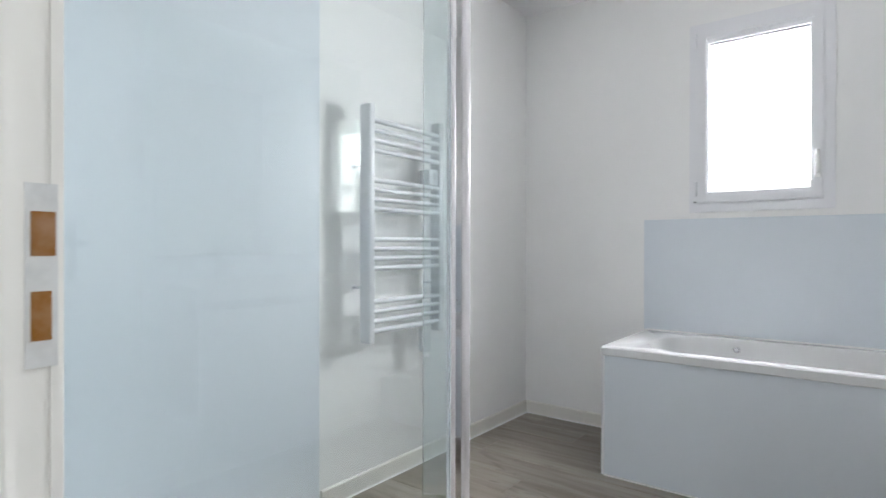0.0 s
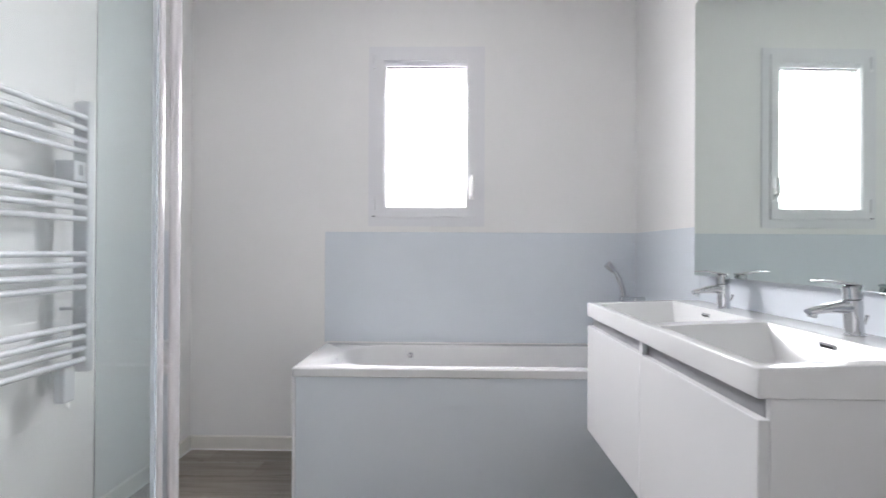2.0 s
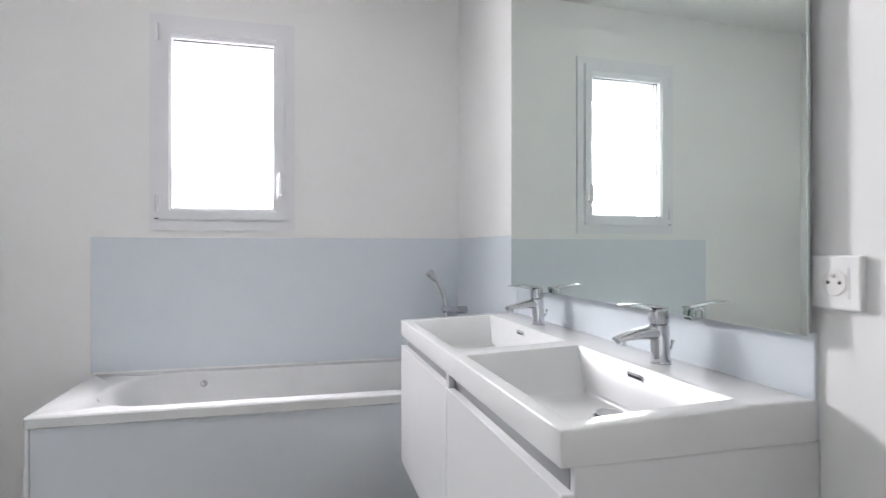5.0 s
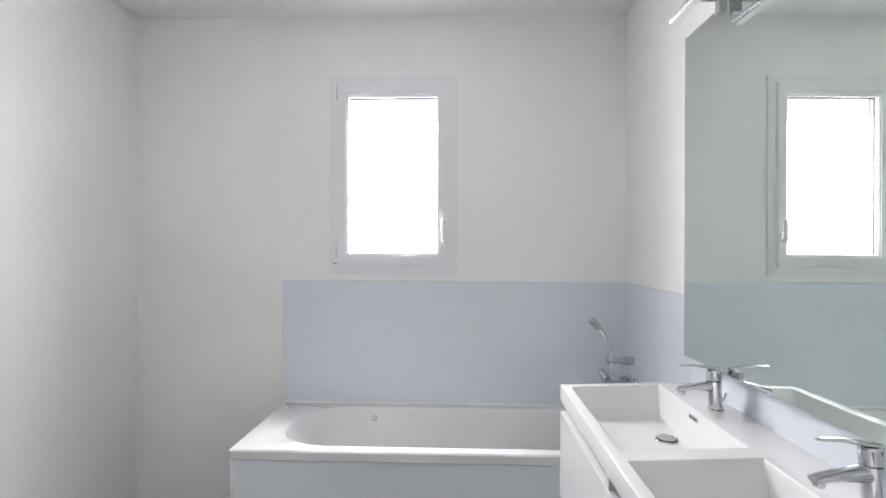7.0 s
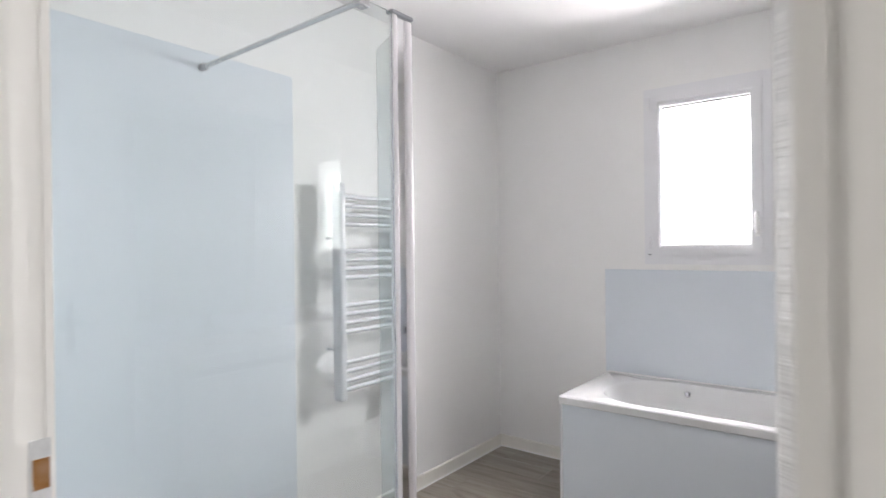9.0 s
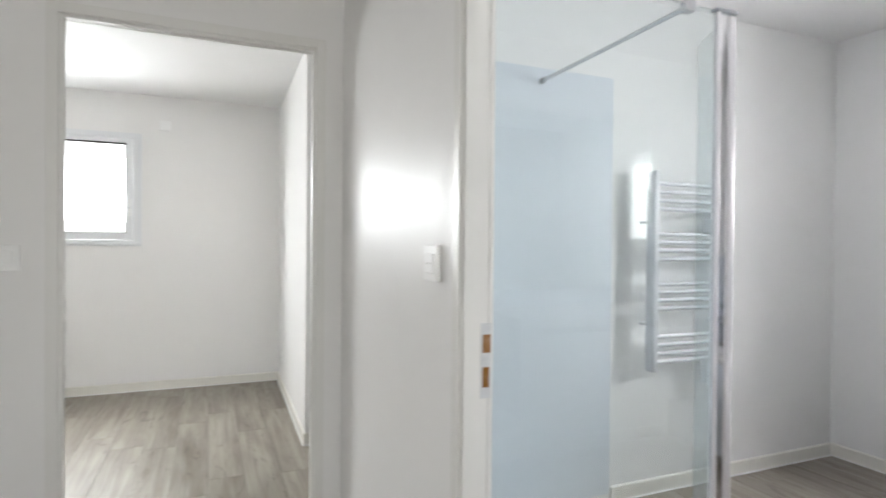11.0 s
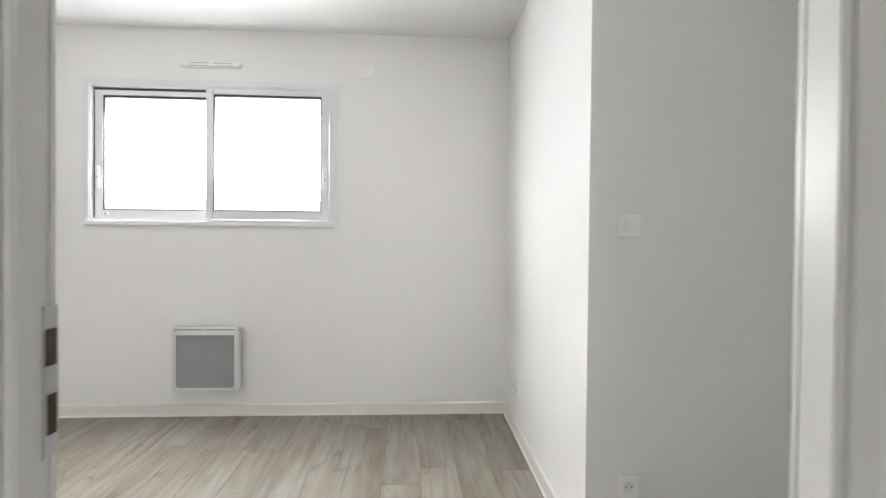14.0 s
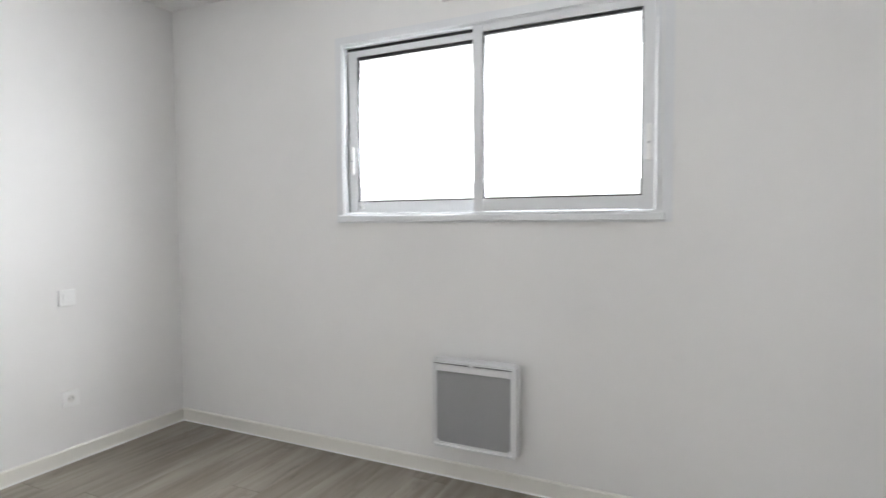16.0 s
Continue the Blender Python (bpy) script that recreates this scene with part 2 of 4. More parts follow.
def oak():
    """Grey oak vinyl plank: long grain, darker knots and drifts, a satin wear layer."""
    m, nt, b = material("grey_oak_plank")
    tc = nt.nodes.new("ShaderNodeTexCoord")
    info = nt.nodes.new("ShaderNodeObjectInfo")
    shift = nt.nodes.new("ShaderNodeVectorMath")
    shift.operation = 'MULTIPLY_ADD'
    cmb = nt.nodes.new("ShaderNodeCombineXYZ")
    for i in range(3):
        nt.links.new(info.outputs["Random"], cmb.inputs[i])
    nt.links.new(cmb.outputs[0], shift.inputs[0])
    shift.inputs[1].default_value = (31.0, 17.0, 9.0)
    nt.links.new(tc.outputs["Object"], shift.inputs[2])

    def noise_tex(sx, sy, scale, detail, rough, dist):
        mp = nt.nodes.new("ShaderNodeMapping")
        mp.inputs["Scale"].default_value = (sx, sy, 1)
        nt.links.new(shift.outputs[0], mp.inputs[0])
        n = node(nt, "ShaderNodeTexNoise", Scale=scale, Detail=detail, Roughness=rough, Distortion=dist)
        nt.links.new(mp.outputs[0], n.inputs["Vector"])
        return n.outputs[0]

    drift = noise_tex(1.0, 4.6, 1.0, 3.0, 0.55, 0.5)
    grain = noise_tex(1.3, 21.0, 1.0, 5.0, 0.6, 0.9)
    fine = noise_tex(9.0, 230.0, 1.0, 3.0, 0.6, 0.0)
    knot = noise_tex(3.6, 10.5, 1.0, 3.0, 0.62, 1.4)
    c1 = ramp(nt, drift, (0.30, (0.222, 0.191, 0.154)), (0.50, (0.296, 0.263, 0.220)), (0.70, (0.374, 0.340, 0.294)))
    c2 = ramp(nt, grain, (0.30, (0.63, 0.61, 0.58)), (0.60, (1.0, 1.0, 1.0)))
    c3 = ramp(nt, fine, (0.30, (0.93, 0.925, 0.92)), (0.60, (1.0, 1.0, 1.0)))
    c4 = ramp(nt, knot, (0.26, (0.55, 0.54, 0.52)), (0.40, (1.0, 1.0, 1.0)))

    def mult(a, c, f):
        mx = nt.nodes.new("ShaderNodeMix")
        mx.data_type, mx.blend_type = 'RGBA', 'MULTIPLY'
        mx.inputs[0].default_value = f
        nt.links.new(a, mx.inputs[6])
        nt.links.new(c, mx.inputs[7])
        return mx.outputs[2]

    col = mult(mult(mult(c1, c2, 0.85), c3, 0.8), c4, 0.9)
    hsv = nt.nodes.new("ShaderNodeHueSaturation")
    mr = node(nt, "ShaderNodeMapRange")
    mr.inputs["To Min"].default_value, mr.inputs["To Max"].default_value = 0.98, 1.02
    nt.links.new(info.outputs["Random"], mr.inputs["Value"])
    nt.links.new(mr.outputs[0], hsv.inputs["Value"])
    nt.links.new(col, hsv.inputs["Color"])
    nt.links.new(hsv.outputs[0], b.inputs["Base Color"])
    mr2 = node(nt, "ShaderNodeMapRange")
    mr2.inputs["To Min"].default_value, mr2.inputs["To Max"].default_value = 0.52, 0.36
    nt.links.new(grain, mr2.inputs["Value"])
    nt.links.new(mr2.outputs[0], b.inputs["Roughness"])
    bump(nt, b, grain, 0.12, 0.0008)
    return m


def overcast_white():
    m, nt, p = material("bright_haze")
    nt.nodes.remove(p)
    em = node(nt, "ShaderNodeEmission", Strength=2.2)
    em.inputs[0].default_value = (1.0, 1.0, 1.0, 1)
    nt.links.new(em.outputs[0], nt.nodes["Material Output"].inputs[0])
    return m


HAZE = overcast_white()
OAK = oak()
SKIN = door_skin()

# ---- walls, ceilings ----
wy = BY1
WINX0, WINX1, WINZ0, WINZ1 = -0.765, -0.205, 1.245, 2.145
solid("wall_north", "white painted bathroom wall with the window opening", BATH_WALL,
      (BX0 - 0.07, WINX0, wy, wy + 0.30, 0, CEIL), (WINX1, BX1 + 0.07, wy, wy + 0.30, 0, CEIL),
      (WINX0, WINX1, wy, wy + 0.30, 0, WINZ0), (WINX0, WINX1, wy, wy + 0.30, WINZ1, CEIL))
solid("wall_west", "white painted partition behind the towel radiator", BATH_WALL, (NX1, BX0, HYC, wy, 0, CEIL))
solid("wall_east", "white painted bathroom wall behind the washbasins", BATH_WALL, (BX1, BX1 + 0.07, BY0, wy, 0, CEIL))
bm = bmesh.new()
loft(bm, [[(BX0, HYC, z), (DX0 - 0.033, HY1, z), (DX0 - 0.033, BY0, z), (BX0, BY0, z)] for z in (0, CEIL)])
tagged(part("wall_south_1", bm, WALL), "white satin painted partition beside the bathroom doorway", "wall", kind="structure")
solid("wall_south_2", "white satin painted partition over and beside the bathroom doorway", WALL,
      (DX1 + 0.035, HX1 + 0.08, HY1, BY0, 0, CEIL), (DX0 - 0.033, DX1 + 0.035, HY1, BY0, DTOP + 0.035, CEIL))
solid("wall_hall_west", "white satin painted partition with the bedroom doorway", WALL,
      (RX1, HX0, RY0, EY0 - 0.035, 0, CEIL), (RX1, HX0, EY1 + 0.035, HYC, 0, CEIL), (RX1, HX0, EY0 - 0.035, EY1 + 0.035, ETOP + 0.035, CEIL))
solid("wall_hall_south", "plain white painted hall wall", WALL, (HX0, HX1, HY0 - 0.08, HY0, 0, CEIL))
# unseen opening, added so that the hall's fill lamp can shine in
solid("wall_hall_east", "plain white painted end wall of the hall with an added unseen light opening", WALL, (HX1, HX1 + 0.25, HY0 - 0.08, -1.05, 0, CEIL), (HX1, HX1 + 0.25, -0.05, HY1, 0, CEIL),
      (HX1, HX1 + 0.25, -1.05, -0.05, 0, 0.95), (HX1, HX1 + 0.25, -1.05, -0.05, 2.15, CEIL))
SX0, SX1, SZ0, SZ1 = -2.388, -0.865, 1.235, 2.105      # bedroom window opening along y, z
solid("wall_bedroom_west", "white painted bedroom wall with the sliding window opening", WALL,
      (RX0 - 0.30, RX0, RY0 - 0.08, SX0, 0, CEIL), (RX0 - 0.30, RX0, SX1, RY1 + 0.08, 0, CEIL),
      (RX0 - 0.30, RX0, SX0, SX1, 0, SZ0), (RX0 - 0.30, RX0, SX0, SX1, SZ1, CEIL))
solid("wall_bedroom_south", "white painted bedroom wall", WALL, (RX0, HX0, RY0 - 0.08, RY0, 0, CEIL))
bm = bmesh.new()
loft(bm, [[(RX0, RY1, z), (NX0, RYN, z), (NX0, RYN + 0.07, z), (RX0, RY1 + 0.07, z)] for z in (0, CEIL)])
tagged(part("wall_bedroom_north", bm, WALL), "white painted bedroom wall that ends in an outer corner", "wall", kind="structure")
solid("wall_recess_west", "white painted wall of the bedroom recess", WALL, (NX0 - 0.07, NX0, RYN + 0.07, NY1 + 0.07, 0, CEIL))
solid("wall_recess_north", "white painted end wall of the bedroom recess", WALL, (NX0, NX1, NY1, NY1 + 0.07, 0, CEIL))
for nm, b in (("ceiling_bathroom", (BX0 - 0.07, BX1 + 0.07, HY1, wy + 0.30, CEIL, CEIL + 0.14)),
              ("ceiling_hall", (HX0, HX1 + 0.08, HY0 - 0.08, HY1, CEIL, CEIL + 0.14)),
              ("ceiling_bedroom", (RX0 - 0.30, HX0, RY0 - 0.08, HY1, CEIL, CEIL + 0.14)),
              ("ceiling_recess", (RX0 - 0.30, BX0 - 0.07, HY1, NY1 + 0.07, CEIL, CEIL + 0.14))):
    solid(nm, "matt white painted plasterboard ceiling", CEILING, b, category="ceiling")


# ---- skirting boards ----
def skirting(name, x0, y0, x1, y1, nx, ny):
    """A board along a wall, from point to point; nx, ny points into the room."""
    h, t = 0.074, 0.011
    bm = bmesh.new()
    prof = [(0, 0.005), (t, 0.005), (t, h - 0.006), (t - 0.004, h - 0.001), (t - 0.007, h), (0, h)]
    loft(bm, [[(x + nx * a, y + ny * a, z) for a, z in prof] for x, y in ((x0, y0), (x1, y1))])
    ob = tagged(part(name, bm, SKIRTING), "cream white painted skirting board along the wall", "skirting board", kind="structure")
    bm = bmesh.new()
    prof = [(0, 0), (t + 0.006, 0), (t + 0.001, 0.0055), (0, 0.0049)]
    loft(bm, [[(x + nx * a, y + ny * a, z) for a, z in prof] for x, y in ((x0, y0), (x1, y1))])
    part("sealant_line", bm, SEALANT, ob, "white sealant bead at the floor")
    return ob


skirting("baseboard", BX0, 1.50, BX0, wy, 1, 0)
skirting("baseboard", BX0 + 0.011, wy, -0.99, wy, 0, -1)
skirting("baseboard", BX1, BY0, BX1, 2.48, -1, 0)
skirting("baseboard", HX0 + 0.011, HYC - 0.002, DX0 - 0.038, HY1, 0, -1)
skirting("baseboard", DX1 + 0.038, HY1, HX1, HY1, 0, -1)
skirting("baseboard", HX0, HY0, HX0, EY0 - 0.038, 1, 0)
skirting("baseboard", HX0, HY0, HX1, HY0, 0, 1)
skirting("baseboard", HX1, HY0, HX1, HY1, -1, 0)
skirting("baseboard", RX0, RY0, RX0, RY1, 1, 0)
skirting("baseboard", RX0 + 0.011, RY0, RX1, RY0, 0, 1)
skirting("baseboard", RX0 + 0.011, RY1, NX0 + 0.011, RYN, 0, -1)
skirting("baseboard", NX0, RYN, NX0, NY1, 1, 0)
skirting("baseboard", NX0 + 0.011, NY1, NX1, NY1, 0, -1)
skirting("baseboard", RX1, RY0, RX1, EY0 - 0.038, -1, 0)
skirting("baseboard", NX1, HYC, NX1, NY1, -1, 0)


# ---- door frames ----
def rebate(parent, bm_boxes, name, mat=FRAME, label=""):
    bm = bmesh.new()
    for b in bm_boxes:
        box(bm, *b)
    bmesh.ops.bevel(bm, geom=list(bm.edges), offset=0.0025, segments=2, affect='EDGES')
    return part(name, bm, mat, parent, label)


def strike(parent, axis, x, y, z, sign, inside=RAW_WOOD, word="raw wood"):
    """Latch keeper: a plate with two open holes that show raw wood. axis: the direction across the jamb; sign: where the opening lies."""
    def bx(d0, d1, w0, w1, z0, z1):
        bm = bmesh.new()
        if axis == 'y':
            box(bm, *sorted((x + sign * d0, x + sign * d1)), y + w0, y + w1, z0, z1)
        else:
            box(bm, x + w0, x + w1, *sorted((y + sign * d0, y + sign * d1)), z0, z1)
        return bm
    plate = part("strike_plate", bx(0.0005, 0.002, -0.013, 0.011, z - 0.135, z + 0.022), PALE_ZINC, parent, "pale metal strike plate")
    part("latch_hole", bx(0.002, 0.0032, -0.009, 0.009, z - 0.040, z - 0.002), inside, plate, "open latch hole in " + word)
    part("bolt_hole", bx(0.002, 0.0032, -0.009, 0.006, z - 0.112, z - 0.070), inside, plate, "open bolt hole in " + word)


def door_frame(name, label, axis, a0, a1, top, w0, w1):
    """Flush painted frame round an opening a0..a1, through a wall w0..w1."""
    e = thing(name, label, "door frame", kind="structure")
    t, f, p = 0.033, 0.036, 0.0015

    def bx(p0, p1, q0, q1, z0, z1):
        return (p0, p1, q0, q1, z0, z1) if axis == 'x' else (q0, q1, p0, p1, z0, z1)
    rebate(e, [bx(a0 - f, a0, w0 - p, w0 + 0.012, 0, top + f), bx(a0 - t, a0, w0 + 0.012, w1 - 0.012, 0, top), bx(a0 - f, a0, w1 - 0.012, w1 + p, 0, top + f)], "jamb")
    rebate(e, [bx(a1, a1 + f, w0 - p, w0 + 0.012, 0, top + f), bx(a1, a1 + t, w0 + 0.012, w1 - 0.012, 0, top), bx(a1, a1 + f, w1 - 0.012, w1 + p, 0, top + f)], "jamb")
    rebate(e, [bx(a0, a1, w0 - p, w0 + 0.012, top, top + f), bx(a0, a1, w0 + 0.012, w1 - 0.012, top, top + t), bx(a0, a1, w1 - 0.012, w1 + p, top, top + f)], "head")
    return e


fr1 = door_frame("door_frame_1", "white painted frame of the bathroom doorway", 'x', DX0, DX1, DTOP, HY1, BY0)
rebate(fr1, [(DX0, DX0 + 0.012, HY1 + 0.004, HY1 + 0.036, 0, DTOP)], "door_stop")
rebate(fr1, [(DX1 - 0.012, DX1, HY1 + 0.004, HY1 + 0.036, 0, DTOP)], "door_stop")
rebate(fr1, [(DX0 + 0.012, DX1 - 0.012, HY1 + 0.004, HY1 + 0.036, DTOP - 0.012, DTOP)], "door_stop")
strike(fr1, 'y', DX0, HY1 + 0.0625, 1.058, 1)
fr2 = door_frame("door_frame_2", "white painted frame of the bedroom doorway", 'y', EY0, EY1, ETOP, RX1, HX0)
rebate(fr2, [(HX0 - 0.036, HX0 - 0.004, EY0, EY0 + 0.012, 0, ETOP)], "door_stop")
rebate(fr2, [(HX0 - 0.036, HX0 - 0.004, EY1 - 0.012, EY1, 0, ETOP)], "door_stop")
rebate(fr2, [(HX0 - 0.036, HX0 - 0.004, EY0 + 0.012, EY1 - 0.012, ETOP - 0.012, ETOP)], "door_stop")
strike(fr2, 'x', HX0 - 0.072, EY0, 1.045, 1, SHADED_WOOD, "shaded raw wood")

# ---- bathroom door, swung open ----
door = thing("door_1", "open white door with wavy embossed grain and black handle", "door", at=(DX1 - 0.003, BY0 + 0.004, 0))
LEAF = 0.675
part("leaf", rbox(-0.04, 0.0, 0.0, LEAF, 0.008, DTOP - 0.004, 0.0025), SKIN, door)
bm = rbox(-0.049, -0.040, LEAF - 0.044, LEAF - 0.012, 0.905, 1.112, 0.002)
plate = part("handle_plate", bm, BLACK, door, "matt black handle plate")
bm = bmesh.new()
cyl(bm, (-0.049, LEAF - 0.028, 1.036), (-0.086, LEAF - 0.028, 1.036), 0.009, n=14)
lv = rbox(-0.098, -0.084, LEAF - 0.135, LEAF - 0.018, 1.025, 1.047, 0.002)
tmp = bpy.data.meshes.new("lever_tmp")
lv.to_mesh(tmp)
lv.free()
bm.from_mesh(tmp)
bpy.data.meshes.remove(tmp)
part("lever", bm, BLACK, plate)
bm = bmesh.new()
cyl(bm, (-0.049, LEAF - 0.028, 0.971), (-0.066, LEAF - 0.028, 0.971), 0.010, n=16, bevel=0.002)
part("thumb_turn", bm, BLACK, plate)
for z in (0.25, 1.0, 1.8):
    bm = bmesh.new()
    cyl(bm, (0.004, 0.0, z), (0.004, 0.0, z + 0.07), 0.007, n=12)
    part("hinge", bm, STEEL, door)
door.matrix_world = pose(DX1 + 0.004, BY0 + 0.010, 0, 0, 0, -31.8)


# ---- windows ----
def strip(name, parent, mat, x0, x1, y0, y1, z0, z1, r=0.003, label=""):
    return part(name, rbox(x0, x1, y0, y1, z0, z1, r), mat, parent, label)


def ring_frame(name, parent, mat, x0, x1, z0, z1, w, y0, y1, r=0.004, label=""):
    """A mitred rectangular frame in the plane of a wall, y0 behind, y1 in front."""
    bm = bmesh.new()
    outer = [(x0, z0), (x1, z0), (x1, z1), (x0, z1)]
    inner = [(x0 + w, z0 + w), (x1 - w, z0 + w), (x1 - w, z1 - w), (x0 + w, z1 - w)]
    rows = [[bm.verts.new((x, y, z)) for x, z in pts] for pts, y in ((outer, y0), (outer, y1), (inner, y1), (inner, y0))]
    for k in range(4):
        a, b = rows[k], rows[(k + 1) % 4]
        for i in range(4):
            j = (i + 1) % 4
            bm.faces.new((a[i], a[j], b[j], b[i]))
    bmesh.ops.recalc_face_normals(bm, faces=list(bm.faces))
    bmesh.ops.bevel(bm, geom=[e for e in bm.edges if e.calc_length() > w * 1.8 or abs(e.verts[0].co.y - e.verts[1].co.y) > 1e-4], offset=r, segments=2, affect='EDGES')
    return part(name, bm, mat, parent, label)


win = thing("window_1", "white plastic casement window, closed, with overexposed daylight behind", "window", at=(0, 0, 0), kind="structure")
ring_frame("cover_trim", win, PVC, -0.796, -0.173, 1.207, 2.172, 0.0465, wy + 0.001, wy - 0.010, 0.003)
ring_frame("window_frame", win, PVC, WINX0, WINX1, WINZ0, WINZ1, 0.035, wy + 0.038, wy + 0.002, 0.003)
sash = ring_frame("sash", win, PVC, -0.757, -0.214, 1.254, 2.137, 0.050, wy + 0.055, wy - 0.022, 0.006)
ring_frame("glazing_bead", sash, PVC, -0.710, -0.261, 1.301, 2.090, 0.008, wy + 0.012, wy - 0.012, 0.003)
ring_frame("gasket", sash, GASKET, -0.7085, -0.2625, 1.3025, 2.0885, 0.008, wy + 0.022, wy + 0.010, 0.001)
pn = part("pane", rbox(-0.708, -0.263, wy + 0.024, wy + 0.044, 1.303, 2.088, 0.001, 1), PANE, sash)
pn.visible_shadow = False
strip("head_bead", sash, PVC, -0.709, -0.262, wy - 0.010, wy + 0.022, 2.066, 2.089, 0.002)
strip("head_gasket", sash, GASKET, -0.702, -0.269, wy + 0.002, wy + 0.020, 2.060, 2.0658, 0.001)
# handle on the closing stile
hnd = part("handle", rbox(-0.2495, -0.2265, wy - 0.031, wy - 0.0215, 1.350, 1.418, 0.004, 3), PLASTIC, sash)
bm = bmesh.new()
tube(bm, [(-0.238, wy - 0.030, 1.376), (-0.238, wy - 0.045, 1.378), (-0.238, wy - 0.054, 1.386), (-0.238, wy - 0.057, 1.402), (-0.238, wy - 0.057, 1.43), (-0.238, wy - 0.054, 1.460), (-0.238, wy - 0.050, 1.473)], [0.010, 0.010, 0.0105, 0.011, 0.011, 0.010, 0.007], 14)
part("grip", bm, PLASTIC, hnd, smooth=True)
for z in (1.29, 2.05):
    bm = bmesh.new()
    cyl(bm, (-0.764, wy - 0.018, z), (-0.764, wy - 0.018, z + 0.075), 0.008, n=14, bevel=0.002)
    part("hinge", bm, PVC, sash)
strip("hinge_screw", win, DARK, -0.774, -0.758, wy - 0.020, wy - 0.0105, 1.258, 1.262, 0.001)
for x0, x1, xb in ((WINX0 + 0.001, -0.723, -0.7215), (-0.247, WINX1 - 0.001, -0.2485)):
    gd = strip("shutter_guide", win, ALU, x0, x1, wy + 0.058, wy + 0.090, WINZ0 + 0.016, WINZ1 - 0.001, 0.002, "white shutter guide outside the pane")
    strip("brush_seal", gd, GASKET, xb - 0.0012, xb + 0.0012, wy + 0.070, wy + 0.082, WINZ0 + 0.30, WINZ1 - 0.002, 0.0003)
strip("outer_sill", win, SILL_STONE, WINX0, WINX1, wy + 0.066, wy + 0.33, WINZ0 + 0.004, WINZ0 + 0.014, 0.002)

win2 = thing("window_2", "white aluminium two-pane sliding window, closed, above the heater", "window", kind="structure")
win2.matrix_world = pose(RX0, 0, 0, 0, 0, 90)          # local x along the wall, local y out of the room
ring_frame("cover_trim", win2, ALU, -2.416, -0.820, 1.206, 2.136, 0.040, 0.001, -0.009, 0.003)
ring_frame("window_frame", win2, ALU, -2.387, -0.866, 1.236, 2.104, 0.018, 0.080, -0.002, 0.003)
strip("frame_sill", win2, ALU, -2.395, -0.845, -0.024, -0.0095, 1.214, 1.244, 0.004)
strip("rail", win2, ALU, -2.368, -0.885, 0.021, 0.026, 1.255, 1.262, 0.001)
# black strip fills the gap to draw a shadow band above the outer sash
strip("shadow_seal", win2, GASKET, -2.368, -1.662, 0.034, 0.058, 2.072, 2.0855, 0.0005)
strip("side_seal", win2, GASKET, -2.3685, -2.3615, 0.036, 0.056, 1.262, 2.065, 0.0005)


def slider(x0, x1, wl, wr, y0, y1, z1):
    z0, wb = 1.258, 0.054
    s = strip("sash", win2, ALU, x0, x0 + wl, y0, y1, z0, z1, 0.004)
    strip("stile", s, ALU, x1 - wr, x1, y0, y1, z0, z1, 0.004)
    strip("bottom_rail", s, ALU, x0 + wl, x1 - wr, y0 + 0.002, y1 - 0.002, z0, z0 + wb, 0.004)
    strip("top_rail", s, ALU, x0 + wl, x1 - wr, y0 + 0.002, y1 - 0.002, z1 - wb + 0.022, z1, 0.004)
    ym = (y0 + y1) / 2
    a0, a1, b0, b1 = x0 + wl, x1 - wr, z0 + wb, z1 - wb + 0.022
    ring_frame("gasket", s, GASKET, a0 + 0.0005, a1 - 0.0005, b0 + 0.0005, b1 - 0.0005, 0.006, ym + 0.006, ym - 0.012, 0.001)
    # black strip widens the gasket to imitate the top rail's unlit underside
    strip("head_gasket", s, GASKET, a0 + 0.007, a1 - 0.007, ym - 0.010, ym + 0.0055, b1 - 0.014, b1 - 0.007, 0.0005)
    p = part("pane", rbox(a0 + 0.001, a1 - 0.001, ym + 0.007, ym + 0.025, b0 + 0.001, b1 - 0.001, 0.001, 1), PANE, s)
    p.visible_shadow = False
    return s


s_out = slider(-2.361, -1.612, 0.050, 0.050, 0.030, 0.062, 2.0715)
s_in = slider(-1.660, -0.886, 0.046, 0.050, -0.012, 0.020, 2.084)
for s, x, y in ((s_out, -2.338, 0.030), (s_in, -0.908, -0.012)):
    strip("pull_handle", s, PLASTIC, x - 0.011, x + 0.011, y - 0.014, y - 0.001, 1.45, 1.59, 0.004)
    # grey strip on the handle's face paints the shade of a finger slot
    strip("finger_slot", s, GREY_PL, x - 0.003, x + 0.004, y - 0.0155, y - 0.0135, 1.515, 1.523, 0.0005)
bm = bmesh.new()
cyl(bm, (-2.282, 0.031, 1.285), (-2.282, 0.014, 1.285), 0.010, n=14, bevel=0.002)
part("lock", bm, STEEL, s_out, "small steel cylinder lock", smooth=True)
strip("outer_sill", win2, SILL_STONE, -2.374, -0.866, 0.112, 0.33, 1.238, 1.248, 0.002)


# ---- bright haze outside, seen through the panes ----
for nm, bx in (("backdrop_north", (-4.5, 3.5, 4.30, 4.32, -0.5, 3.6)), ("backdrop_west", (-6.02, -6.0, -6.5, 2.6, -0.5, 3.6))):
    bm = bmesh.new()
    box(bm, *bx)
    tagged(part(nm, bm, HAZE), "plain bright haze outside the window", "backdrop", kind="structure")

